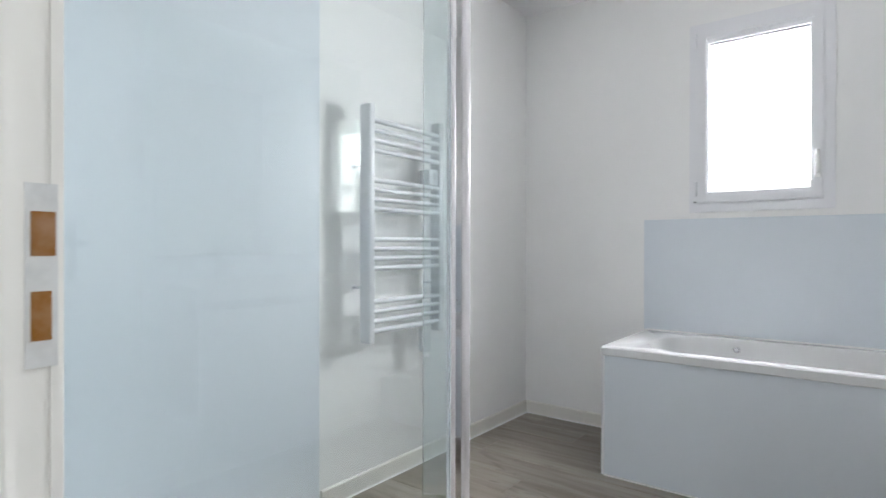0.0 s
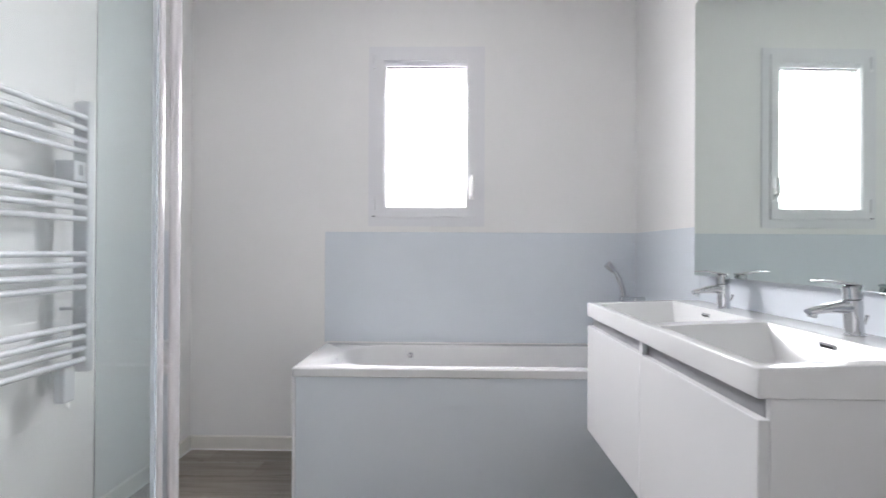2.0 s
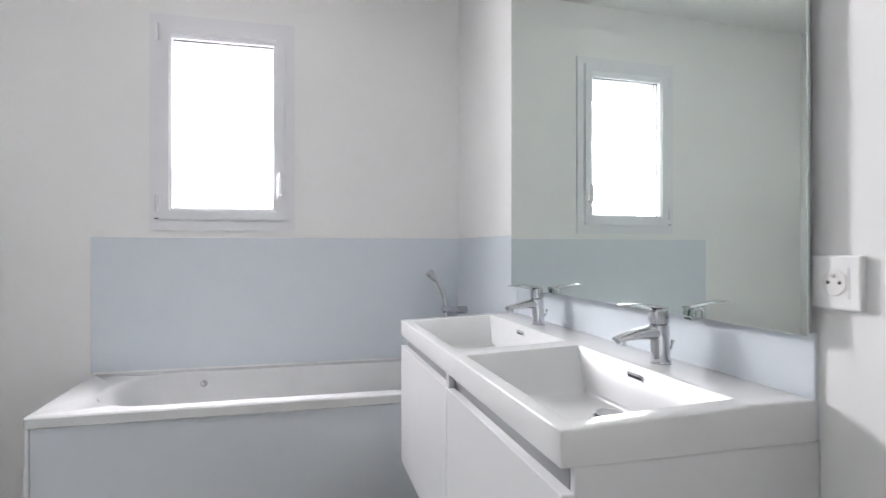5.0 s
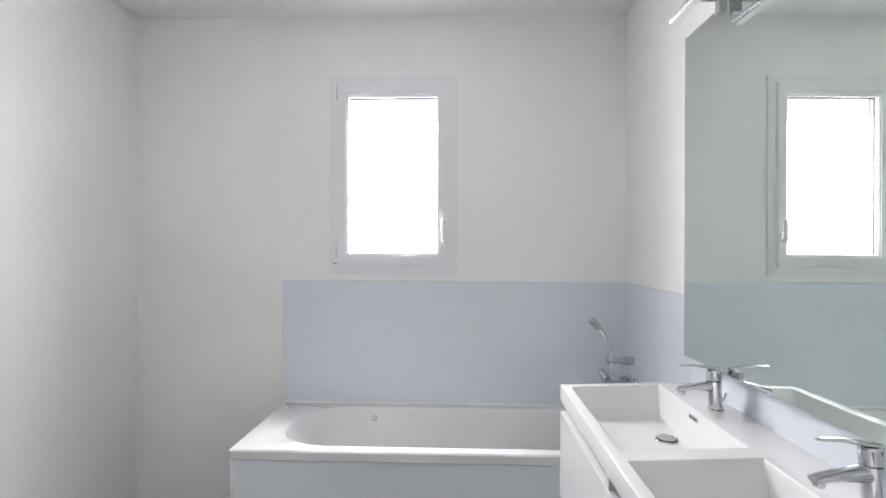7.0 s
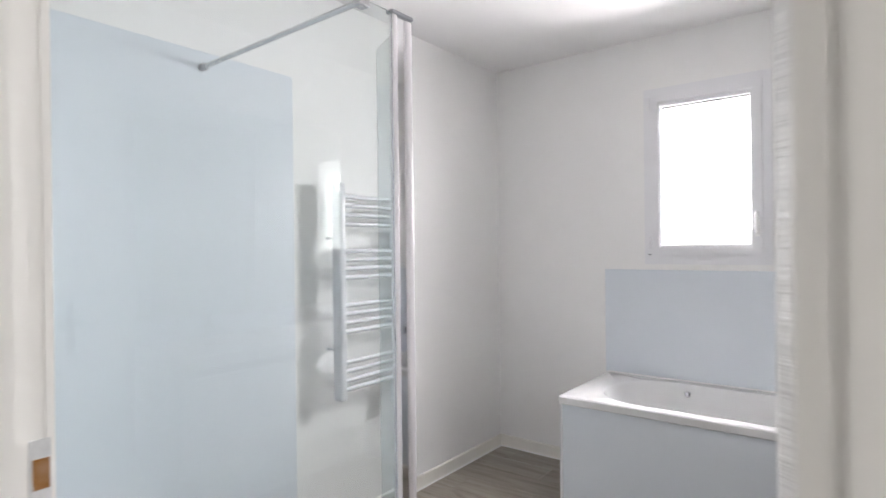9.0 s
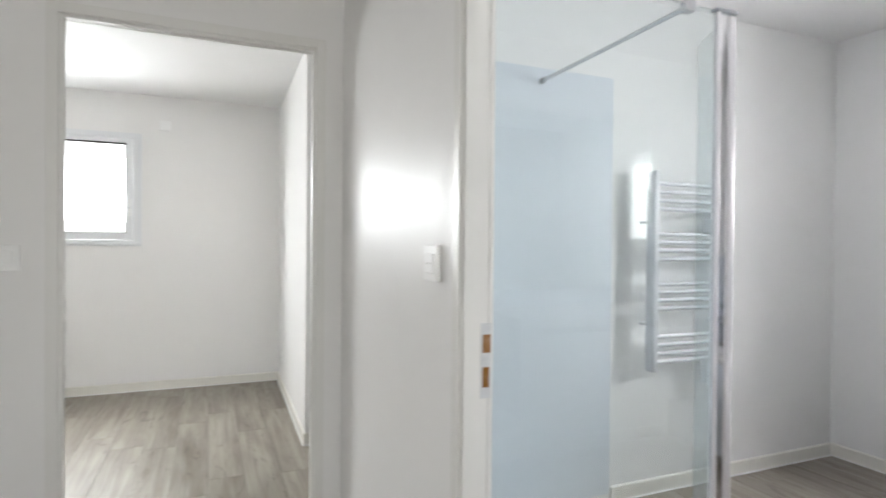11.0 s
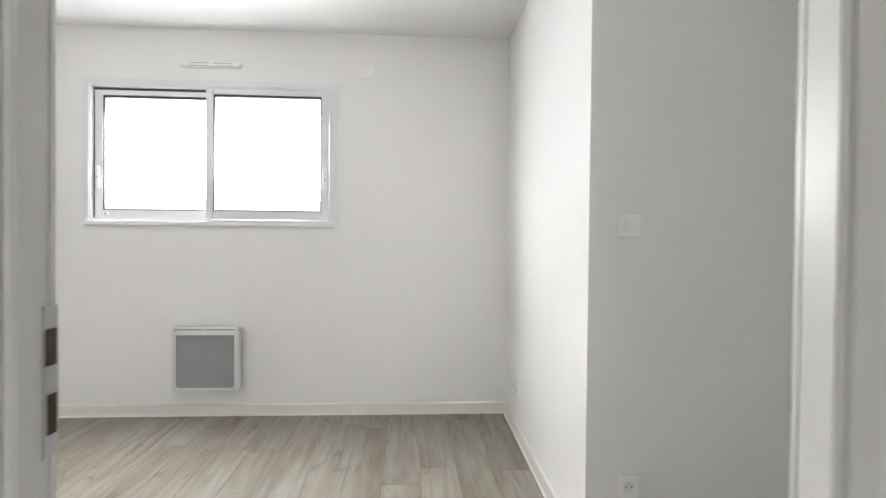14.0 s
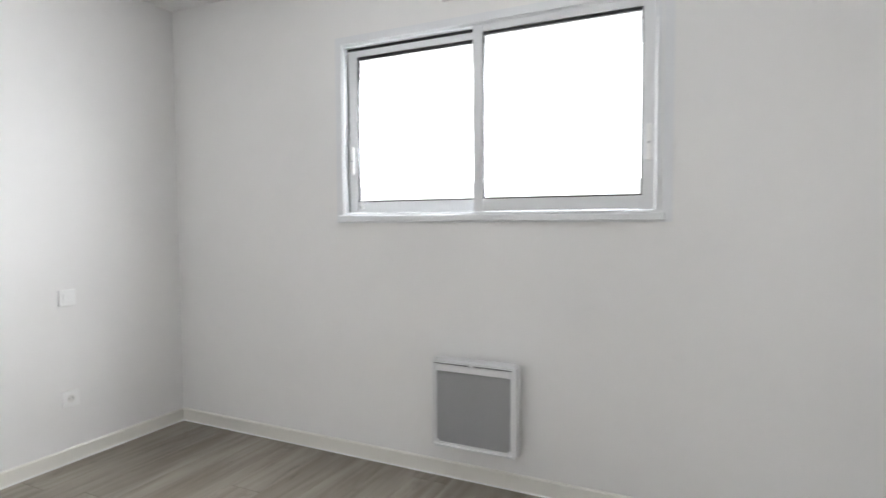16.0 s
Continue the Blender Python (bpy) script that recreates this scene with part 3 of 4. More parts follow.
# ================= bathroom =================
# ---- pale blue wall panels ----
def wall_panel(name, label, *boxes):
    bm = bmesh.new()
    for b in boxes:
        box(bm, *b)
    bmesh.ops.bevel(bm, geom=list(bm.edges), offset=0.0012, segments=1, affect='EDGES')
    return tagged(part(name, bm, PANEL), label, "wall panel", kind="structure")


PT = 0.008
wall_panel("trim_bath_splashback", "pale blue laminate splashback above the bathtub", (-1.027, BX1 - PT, wy - PT, wy - 0.0005, 0.584, 1.176))
wall_panel("trim_basin_splashback", "pale blue laminate splashback beside the mirror", (BX1 - PT, BX1 - 0.0005, 2.352, wy - PT, 0.584, 1.176))
wall_panel("trim_basin_upstand", "pale blue laminate upstand behind the washbasin", (BX1 - PT, BX1 - 0.0005, 1.118, 2.350, 0.800, 0.992))
wall_panel("trim_shower_panel", "pale blue laminate shower wall panel", (BX0 + 0.0005, BX0 + PT, BY0 + PT, 1.488, 0.042, 2.047))
wall_panel("trim_shower_panel_end", "pale blue laminate panel on the shower end wall", (BX0 + PT, -0.72, BY0 + 0.0005, BY0 + PT, 0.042, 2.047))
bm = bmesh.new()
box(bm, -1.015, BX1 - PT, wy - 0.0125, wy - PT, 0.579, 0.5885)
bmesh.ops.bevel(bm, geom=list(bm.edges), offset=0.0015, segments=2, affect='EDGES')
part("sealant_line", bm, SEALANT, bpy.data.objects["trim_bath_splashback"])


# ---- bathtub ----
def rounded(x0, x1, y0, y1, rl, rr, z, n=16):
    """A rounded rectangle, its low-x corners of radius rl and its high-x corners of radius rr."""
    pts = []
    for cx, cy, r, a0 in ((x1 - rr, y1 - rr, rr, 0), (x0 + rl, y1 - rl, rl, 90), (x0 + rl, y0 + rl, rl, 180), (x1 - rr, y0 + rr, rr, 270)):
        for i in range(n):
            a = radians(a0 + 90 * i / (n - 1))
            pts.append((cx + r * math.cos(a), cy + r * math.sin(a), z))
    return pts


tub = thing("bathtub", "white acrylic bathtub with pale blue panel below the window", "bathtub")
X0, X1, Y0, Y1, TZ = -1.015, BX1 - PT - 0.001, 2.488, wy - PT - 0.001, 0.582
bm = bmesh.new()
loft(bm, [rounded(X0 + 0.004, X1 - 0.004, Y0 + 0.004, Y1 - 0.004, 0.012, 0.012, TZ - 0.040),
          rounded(X0, X1, Y0, Y1, 0.014, 0.014, TZ - 0.036),
          rounded(X0, X1, Y0, Y1, 0.014, 0.014, TZ - 0.006),
          rounded(X0 + 0.006, X1 - 0.006, Y0 + 0.006, Y1 - 0.006, 0.014, 0.014, TZ),
          rounded(X0 + 0.125, X1 - 0.075, Y0 + 0.060, Y1 - 0.060, 0.235, 0.130, TZ - 0.001),
          rounded(X0 + 0.137, X1 - 0.082, Y0 + 0.068, Y1 - 0.068, 0.230, 0.126, TZ - 0.010),
          rounded(X0 + 0.175, X1 - 0.095, Y0 + 0.080, Y1 - 0.080, 0.215, 0.120, TZ - 0.11),
          rounded(X0 + 0.260, X1 - 0.115, Y0 + 0.100, Y1 - 0.100, 0.195, 0.120, TZ - 0.26),
          rounded(X0 + 0.340, X1 - 0.140, Y0 + 0.125, Y1 - 0.125, 0.170, 0.110, TZ - 0.36),
          rounded(X0 + 0.420, X1 - 0.200, Y0 + 0.175, Y1 - 0.175, 0.130, 0.090, TZ - 0.395)], cap0=False)
part("shell", bm, ACRYLIC, tub, "glossy white acrylic tub shell", smooth=True)
part("front_panel", rbox(X0 + 0.016, X1 - 0.002, Y0 + 0.012, Y0 + 0.026, 0.006, TZ - 0.039, 0.002), PANEL, tub, "pale blue laminate front panel")
part("end_panel", rbox(X0 + 0.012, X0 + 0.026, Y0 + 0.030, Y1 - 0.013, 0.006, TZ - 0.039, 0.002), PANEL, tub)
part("edge_trim", rbox(X0 + 0.003, X0 + 0.0155, Y0 + 0.006, Y0 + 0.0295, 0.004, TZ - 0.039, 0.003), PVC, tub, "white plastic corner profile")
part("sealant_line", rbox(X0 + 0.016, X1 - 0.002, Y0 + 0.004, Y0 + 0.0118, 0.0005, 0.007, 0.001), SEALANT, tub)
bm = bmesh.new()
cyl(bm, (X1 - 0.36, (Y0 + Y1) / 2, TZ - 0.3955), (X1 - 0.36, (Y0 + Y1) / 2, TZ - 0.389), 0.032, n=24, bevel=0.003)
part("drain", bm, CHROME, tub, smooth=True)

bm = bmesh.new()
cyl(bm, (-0.560, Y1 - 0.066, 0.532), (-0.560, Y1 - 0.079, 0.532), 0.015, n=24, bevel=0.003)
cyl(bm, (-0.560, Y1 - 0.078, 0.532), (-0.560, Y1 - 0.087, 0.532), 0.008, n=20, bevel=0.002)
part("overflow", bm, CHROME, tub, "small round chrome overflow", smooth=True)

# ---- bath mixer with hand shower ----
mx = thing("bath_mixer", "chrome bath mixer with hand shower on a wall holder", "tap")
WX = BX1 - PT
bm = bmesh.new()
cyl(bm, (0.52, 2.905, 0.735), (0.52, 3.075, 0.735), 0.022, n=24, bevel=0.004)
part("body", bm, CHROME, mx, smooth=True)
for y in (2.935, 3.05):
    bm = bmesh.new()
    cyl(bm, (0.52, y, 0.735), (WX - 0.002, y, 0.735), 0.013, n=16)
    cyl(bm, (WX - 0.012, y, 0.735), (WX - 0.0005, y, 0.735), 0.030, n=24, bevel=0.003)
    part("union", bm, CHROME, mx, smooth=True)
bm = bmesh.new()
tube(bm, [(0.515, 2.97, 0.725), (0.48, 2.97, 0.70), (0.42, 2.97, 0.685), (0.385, 2.97, 0.672), (0.380, 2.97, 0.655)], [0.016, 0.016, 0.014, 0.013, 0.012], 14)
part("spout", bm, CHROME, mx, smooth=True)
bm = bmesh.new()
cyl(bm, (0.52, 2.915, 0.742), (0.535, 2.868, 0.752), 0.024, n=24, bevel=0.004)
part("control_knob", bm, CHROME, mx, smooth=True)
bm = bmesh.new()
cyl(bm, (0.50, 2.985, 0.752), (0.478, 2.985, 0.790), 0.016, 0.012, n=18, bevel=0.002)
part("diverter", bm, CHROME, mx, smooth=True)
bm = bmesh.new()
cyl(bm, (WX - 0.0005, 2.985, 0.832), (0.575, 2.985, 0.832), 0.019, n=20, bevel=0.003)
cyl(bm, (0.580, 2.985, 0.832), (0.505, 2.985, 0.838), 0.015, 0.018, n=20, bevel=0.003)
part("holder", bm, CHROME, mx, smooth=True)
bm = bmesh.new()
tube(bm, [(0.527, 2.985, 0.795), (0.525, 2.985, 0.84), (0.517, 2.985, 0.885), (0.503, 2.984, 0.93), (0.482, 2.982, 0.968), (0.462, 2.980, 0.988)], [0.008, 0.0105, 0.0125, 0.012, 0.0105, 0.013], 16)
hs = part("hand_shower", bm, CHROME, mx, smooth=True)
bm = bmesh.new()
cyl(bm, (0.472, 2.98, 0.977), (0.436, 2.978, 1.016), 0.015, 0.021, n=24, bevel=0.004)
part("spray_head", bm, CHROME, hs, smooth=True)
bm = bmesh.new()
tube(bm, [(0.527, 2.985, 0.797), (0.528, 2.984, 0.76), (0.54, 2.975, 0.70), (0.55, 2.96, 0.645), (0.535, 2.93, 0.605), (0.50, 2.92, 0.60), (0.49, 2.95, 0.64), (0.50, 2.98, 0.70), (0.51, 2.985, 0.715)], 0.006, 10)
part("hose", bm, SATIN, mx, smooth=True)

# ---- shower tray and glass screen ----
GX = -0.887
tray = thing("shower_tray", "low white shower tray behind the glass screen", "shower tray")
part("slab", rbox(BX0 + 0.001, GX + 0.03, BY0 + 0.001, 1.20, 0.0005, 0.040, 0.006, 3), ACRYLIC, tray)
bm = bmesh.new()
cyl(bm, (-1.30, 0.62, 0.0395), (-1.30, 0.62, 0.045), 0.055, n=28, bevel=0.003)
part("drain_cover", bm, CHROME, tray, smooth=True)

scr = thing("shower_screen", "clear glass shower screen with chrome post and support bar", "shower screen")
g = part("glass_panel", rbox(GX - 0.004, GX + 0.004, BY0 + 0.010, 1.180, 0.048, 1.995, 0.001, 1), CLEAR, scr, "clear glass panel")
g.visible_shadow = False
part("wall_channel", rbox(GX - 0.012, GX + 0.012, BY0 + 0.0005, BY0 + 0.030, 0.042, 1.996, 0.002), CHROME, scr)
part("glass_channel", rbox(GX - 0.014, GX + 0.007, 1.1805, 1.1995, 0.012, 1.992, 0.003, 3), BRIGHT_ALU, scr, "satin aluminium channel", smooth=True)
part("polished_strip", rbox(GX - 0.014, GX + 0.001, 1.200, 1.2335, 0.010, 1.990, 0.001), POLISHED, scr, "polished strip between channel and post")
post = part("post", rbox(GX - 0.020, GX + 0.008, 1.234, 1.266, 0.006, 1.990, 0.009, 5), BRIGHT_ALU, scr, "satin aluminium post with rounded edges", smooth=True)
part("post_cap", rbox(GX - 0.022, GX + 0.010, 1.176, 1.268, 1.9925, 2.004, 0.003), GREY_PL, post, "grey plastic end cap")
part("post_foot", rbox(GX - 0.022, GX + 0.010, 1.198, 1.268, 0.0005, 0.0055, 0.002), GREY_PL, post)
# folded return leaf
fl = bmesh.new()
a, b2 = Vector((GX - 0.022, 1.248, 0)), Vector((-1.115, 1.352, 0))
d = (b2 - a).normalized()
nn = Vector((-d.y, d.x, 0)) * 0.003
loft(fl, [[a + nn + Vector((0, 0, z)), b2 + nn + Vector((0, 0, z)), b2 - nn + Vector((0, 0, z)), a - nn + Vector((0, 0, z))] for z in (0.055, 1.985)])
fg = part("return_leaf", fl, CLEAR, scr, "narrow clear glass return leaf")
fg.visible_shadow = False
bm = bmesh.new()
cyl(bm, (BX0 + PT, 1.080, 1.985), (GX - 0.006, 1.060, 1.985), 0.0085, n=16)
bar = part("support_bar", bm, SATIN, scr, "satin steel support bar", smooth=True)
bm = bmesh.new()
cyl(bm, (BX0 + PT + 0.0005, 1.080, 1.985), (BX0 + PT + 0.028, 1.0795, 1.985), 0.014, n=20, bevel=0.002)
part("wall_socket_end", bm, GREY_PL, bar, smooth=True)
part("glass_clamp", rbox(GX - 0.018, GX + 0.018, 1.042, 1.078, 1.968, 2.004, 0.004), SATIN, bar)

# ---- towel radiator ----
rad = thing("towel_radiator", "white electric towel radiator on the wall", "radiator")
RX, RYA, RYB = -1.672, 1.673, 2.137
for y in (RYA, RYB):
    bm = rbox(RX - 0.032, RX + 0.026, y - 0.018, y + 0.018, 0.635, 1.608, 0.010, 4)
    part("upright", bm, ENAMEL, rad, smooth=True)
RAILS = [1.545, 1.505, 1.463, 1.422, 1.300, 1.261, 1.222, 1.182, 1.058, 1.019, 0.980, 0.940, 0.803, 0.763, 0.722, 0.682]
for z in RAILS:
    bm = bmesh.new()
    cyl(bm, (RX + 0.012, RYA, z), (RX + 0.012, RYB, z), 0.0105, n=14)
    part("rail", bm, ENAMEL, rad, smooth=True)
for y in (RYA, RYB):
    for z in (1.36, 0.86):
        bm = bmesh.new()
        cyl(bm, (BX0 + 0.0005, y, z), (RX - 0.026, y, z), 0.006, n=14)
        cyl(bm, (BX0 + 0.0005, y, z), (BX0 + 0.005, y, z), 0.010, n=20, bevel=0.002)
        part("bracket", bm, ENAMEL, rad, smooth=True)
ctl = part("control_box", rbox(RX - 0.050, RX + 0.020, RYB - 0.085, RYB - 0.020, 1.312, 1.385, 0.006, 3), ENAMEL, rad)
part("display", rbox(RX + 0.020, RX + 0.0215, RYB - 0.060, RYB - 0.036, 1.335, 1.372, 0.001), GREY_PL, ctl)
part("heating_element", rbox(RX - 0.022, RX + 0.018, RYB - 0.12, RYB - 0.065, 0.548, 0.668, 0.008, 3), ENAMEL, rad)
bm = bmesh.new()
tube(bm, [(RX, RYB - 0.09, 0.552), (RX + 0.004, RYB - 0.088, 0.530), (RX - 0.01, RYB - 0.06, 0.515), (RX - 0.03, RYB - 0.03, 0.525), (BX0 + 0.03, RYB - 0.02, 0.56), (BX0 + 0.012, RYB - 0.02, 0.60)], 0.004, 8)
part("cable", bm, PLASTIC, rad, smooth=True)
part("cable_outlet", rbox(BX0 + 0.0005, BX0 + 0.014, RYB - 0.055, RYB + 0.015, 0.585, 0.655, 0.004), PLASTIC, rad)

# ---- vanity cabinet ----
VX0, VX1, VY0, VY1, VTOP, VSLAB = 0.190, WX - 0.001, 1.113, 2.345, 0.877, 0.825
van = thing("vanity_cabinet", "wall-hung white gloss vanity cabinet with two doors under the washbasins", "cabinet")
part("body", rbox(VX0 + 0.026, VX1 + PT, VY0 + 0.018, VY1 - 0.018, 0.385, 0.780, 0.001), LACQUER, van)
for y0, y1 in ((VY0 + 0.002, VY0 + 0.0175), (VY1 - 0.0175, VY1 - 0.002)):
    part("side_panel", rbox(VX0 + 0.022, VX1 + PT, y0, y1, 0.383, VSLAB - 0.0008, 0.0015), LACQUER, van)
part("grip_channel", rbox(VX0 + 0.022, VX0 + 0.0255, VY0 + 0.019, VY1 - 0.019, 0.77, VSLAB - 0.001, 0.0005), GRIP, van, "grey recessed grip channel")
ym = (VY0 + VY1) / 2
part("divider", rbox(VX0 + 0.004, VX0 + 0.0215, ym - 0.011, ym + 0.011, 0.775, VSLAB - 0.001, 0.001), LACQUER, van)
for y0, y1 in ((VY0 + 0.002, ym - 0.0015), (ym + 0.0015, VY1 - 0.002)):
    part("door", rbox(VX0 + 0.001, VX0 + 0.0215, y0, y1, 0.383, 0.788, 0.002), LACQUER, van)

# ---- double washbasin ----
bas = thing("double_washbasin", "white double washbasin slab on the vanity cabinet", "washbasin")
B = [(1.156, 1.664), (1.726, 2.314)]                     # the two bowls along y
BXA, BXB = VX0 + 0.032, 0.508
bm = bmesh.new()
xs = [VX0, BXA, BXB, VX1]
ys = [VY0, B[0][0], B[0][1], B[1][0], B[1][1], VY1]
DECK = VTOP + 0.012                                      # the tap deck stands a little higher than the front rim
top = [[bm.verts.new((x, y, z)) for y in ys] for x, z in zip(xs, (VTOP, VTOP, DECK, DECK))]
bot = [[bm.verts.new((x, y, VSLAB)) for y in ys] for x in xs]
for i in range(3):
    for j in range(5):
        if i == 1 and j in (1, 3):
            y0, y1 = ys[j], ys[j + 1]
            rim = [top[1][j], top[2][j], top[2][j + 1], top[1][j + 1]]
            ix, iy = (BXA + 0.018, BXB - 0.026), (y0 + 0.020, y1 - 0.095)
            low = [bm.verts.new(p) for p in ((ix[0], iy[0], VTOP - 0.084), (ix[1], iy[0], VTOP - 0.090), (ix[1], iy[1], VTOP - 0.090), (ix[0], iy[1], VTOP - 0.084))]
            for k in range(4):
                m = (k + 1) % 4
                bm.faces.new((rim[k], rim[m], low[m], low[k]))
            bm.faces.new(low)
        else:
            bm.faces.new((top[i][j], top[i + 1][j], top[i + 1][j + 1], top[i][j + 1]))
for j in range(5):
    bm.faces.new((top[0][j], top[0][j + 1], bot[0][j + 1], bot[0][j]))
    bm.faces.new((top[3][j], top[3][j + 1], bot[3][j + 1], bot[3][j]))
for i in range(3):
    bm.faces.new((top[i][0], top[i + 1][0], bot[i + 1][0], bot[i][0]))
    bm.faces.new((top[i][5], top[i + 1][5], bot[i + 1][5], bot[i][5]))
bmesh.ops.recalc_face_normals(bm, faces=list(bm.faces))
floor_edges = [e for e in bm.edges if max(v.co.z for v in e.verts) < VTOP - 0.08 and min(v.co.z for v in e.verts) > VSLAB - 0.05 and len(e.link_faces) == 2 and e.calc_face_angle() > 0.2
               and all(BXA < v.co.x < BXB for v in e.verts)]
bmesh.ops.bevel(bm, geom=floor_edges, offset=0.020, segments=4, affect='EDGES', profile=0.5)
sharp = [e for e in bm.edges if max(v.co.z for v in e.verts) > VTOP - 0.055 and len(e.link_faces) == 2 and e.calc_face_angle() > 0.2]
bmesh.ops.bevel(bm, geom=sharp, offset=0.0035, segments=3, affect='EDGES', profile=0.5)
part("slab", bm, ACRYLIC, bas, smooth=True)
for yd, yo in ((1.414, 1.409), (2.060, 2.012)):
    bm = bmesh.new()
    zd = VTOP - 0.0885
    cyl(bm, (0.446, yd, zd - 0.004), (0.446, yd, zd + 0.003), 0.0335, n=28, bevel=0.002)
    dr = part("drain_ring", bm, CHROME, bas, smooth=True)
    # black disc under the plug paints the shade of the gap
    bm = bmesh.new()
    cyl(bm, (0.446, yd, zd + 0.002), (0.446, yd, zd + 0.0065), 0.0285, n=28)
    part("drain_gap", bm, DARK, dr)
    bm = bmesh.new()
    cyl(bm, (0.446, yd, zd + 0.0066), (0.446, yd, zd + 0.0095), 0.0265, n=28, bevel=0.003)
    part("drain_plug", bm, CHROME, dr, smooth=True)
    ov = ring_frame("overflow", bas, CHROME, -0.026, 0.026, -0.0085, 0.0085, 0.004, 0.003, -0.003, 0.001, "chrome overflow slot")
    ov.matrix_world = pose(0.5015, yo, VTOP - 0.012, 15, 0, -90)
    # black block inside the ring paints the slot's shade
    bm = bmesh.new()
    box(bm, -0.0225, 0.0225, -0.0012, 0.002, -0.005, 0.005)
    part("overflow_slot", bm, DARK, ov)


# ---- basin mixers ----
def basin_mixer(y):
    t = thing("basin_mixer", "chrome single-lever basin mixer on the washbasin deck", "tap", "taps on the double washbasin", at=(0.566, y, DECK + 0.0002))
    bm = bmesh.new()
    loft(bm, [ring_at((0, 0, 0), (0, 0, 1), 0.0265, n=24), ring_at((0, 0, 0.004), (0, 0, 1), 0.0265, n=24),
              ring_at((0, 0, 0.006), (0, 0, 1), 0.0245, n=24), ring_at((-0.003, 0, 0.06), (0, 0, 1), 0.0240, n=24), ring_at((-0.006, 0, 0.106), (0, 0, 1), 0.0255, n=24)])
    body = part("body", bm, CHROME, t, smooth=True)
    bm = bmesh.new()

    def sec(x, z, w, h):
        return [(x, w * math.cos(2 * math.pi * i / 20) * (1 - 0.25 * abs(math.sin(2 * math.pi * i / 20)) ** 3), z + h * math.sin(2 * math.pi * i / 20)) for i in range(20)]
    loft(bm, [sec(0.010, 0.082, 0.022, 0.024), sec(-0.03, 0.086, 0.022, 0.020), sec(-0.075, 0.082, 0.021, 0.015), sec(-0.115, 0.075, 0.020, 0.011), sec(-0.134, 0.071, 0.018, 0.008)])
    part("spout", bm, CHROME, t, smooth=True)
    bm = bmesh.new()
    cyl(bm, (-0.118, 0, 0.069), (-0.122, 0, 0.054), 0.012, n=16, bevel=0.001)
    part("aerator", bm, CHROME, t, smooth=True)
    bm = bmesh.new()
    cyl(bm, (-0.005, 0, 0.1065), (-0.009, 0, 0.150), 0.0258, 0.0245, n=24, bevel=0.005)
    cap = part("cartridge_cap", bm, CHROME, t, smooth=True)
    bm = bmesh.new()
    loft(bm, [sec(0.014, 0.150, 0.017, 0.005), sec(-0.03, 0.156, 0.0165, 0.006), sec(-0.075, 0.163, 0.0145, 0.0045), sec(-0.118, 0.163, 0.013, 0.003), sec(-0.128, 0.162, 0.008, 0.002)])
    part("lever", bm, CHROME, cap, smooth=True)
    bm = bmesh.new()
    tube(bm, [(0.020, 0, 0.030), (0.030, 0, 0.038), (0.034, 0, 0.050), (0.038, 0, 0.062)], [0.004, 0.004, 0.004, 0.0055], 10)
    part("waste_rod", bm, CHROME, t, smooth=True)
    t.scale = (0.77, 0.82, 0.75)
    return t


m1 = basin_mixer(1.418)
copy_thing(m1, Matrix.Translation((0.566, 2.024, DECK + 0.0002)))

# ---- mirror ----
mir = thing("wall_mirror", "large frameless wall mirror above the double washbasin", "mirror", at=(0.600, 1.70, 0))
MY0, MY1, MZ0, MZ1 = -0.585, 0.600, 0.988, 2.024
part("silvered_glass", rbox(0.0, 0.005, MY0, MY1, MZ0, MZ1, 0.0012), SILVER, mir)
part("backing_board", rbox(0.0055, 0.012, MY0 + 0.004, MY1 - 0.02, MZ0 + 0.004, MZ1 - 0.004, 0.001), GREY_PL, mir)
for y in (MY0 + 0.25, MY1 - 0.25):
    part("clip", rbox(-0.004, 0.014, y, y + 0.025, MZ0 - 0.006, MZ0 - 0.0005, 0.001), CHROME, mir)
mir.matrix_world = pose(0.597, 1.70, 0, 0, 0, 1.2)

# ---- lamp over the mirror ----
lamp = thing("mirror_lamp", "slim satin aluminium mirror lamp, switched off", "lamp")
part("bar", rbox(0.478, 0.508, 1.872, 2.152, 2.012, 2.026, 0.003), SATIN, lamp)
part("diffuser", rbox(0.482, 0.504, 1.880, 2.144, 2.0085, 2.0118, 0.001), PLASTIC, lamp, "white plastic diffuser strip")
part("arm", rbox(0.485, BX1 - 0.0005, 1.990, 2.030, 2.0262, 2.037, 0.002), SATIN, lamp)
part("clamp", rbox(0.560, 0.582, 1.996, 2.024, 1.985, 2.0258, 0.002), GREY_PL, lamp)


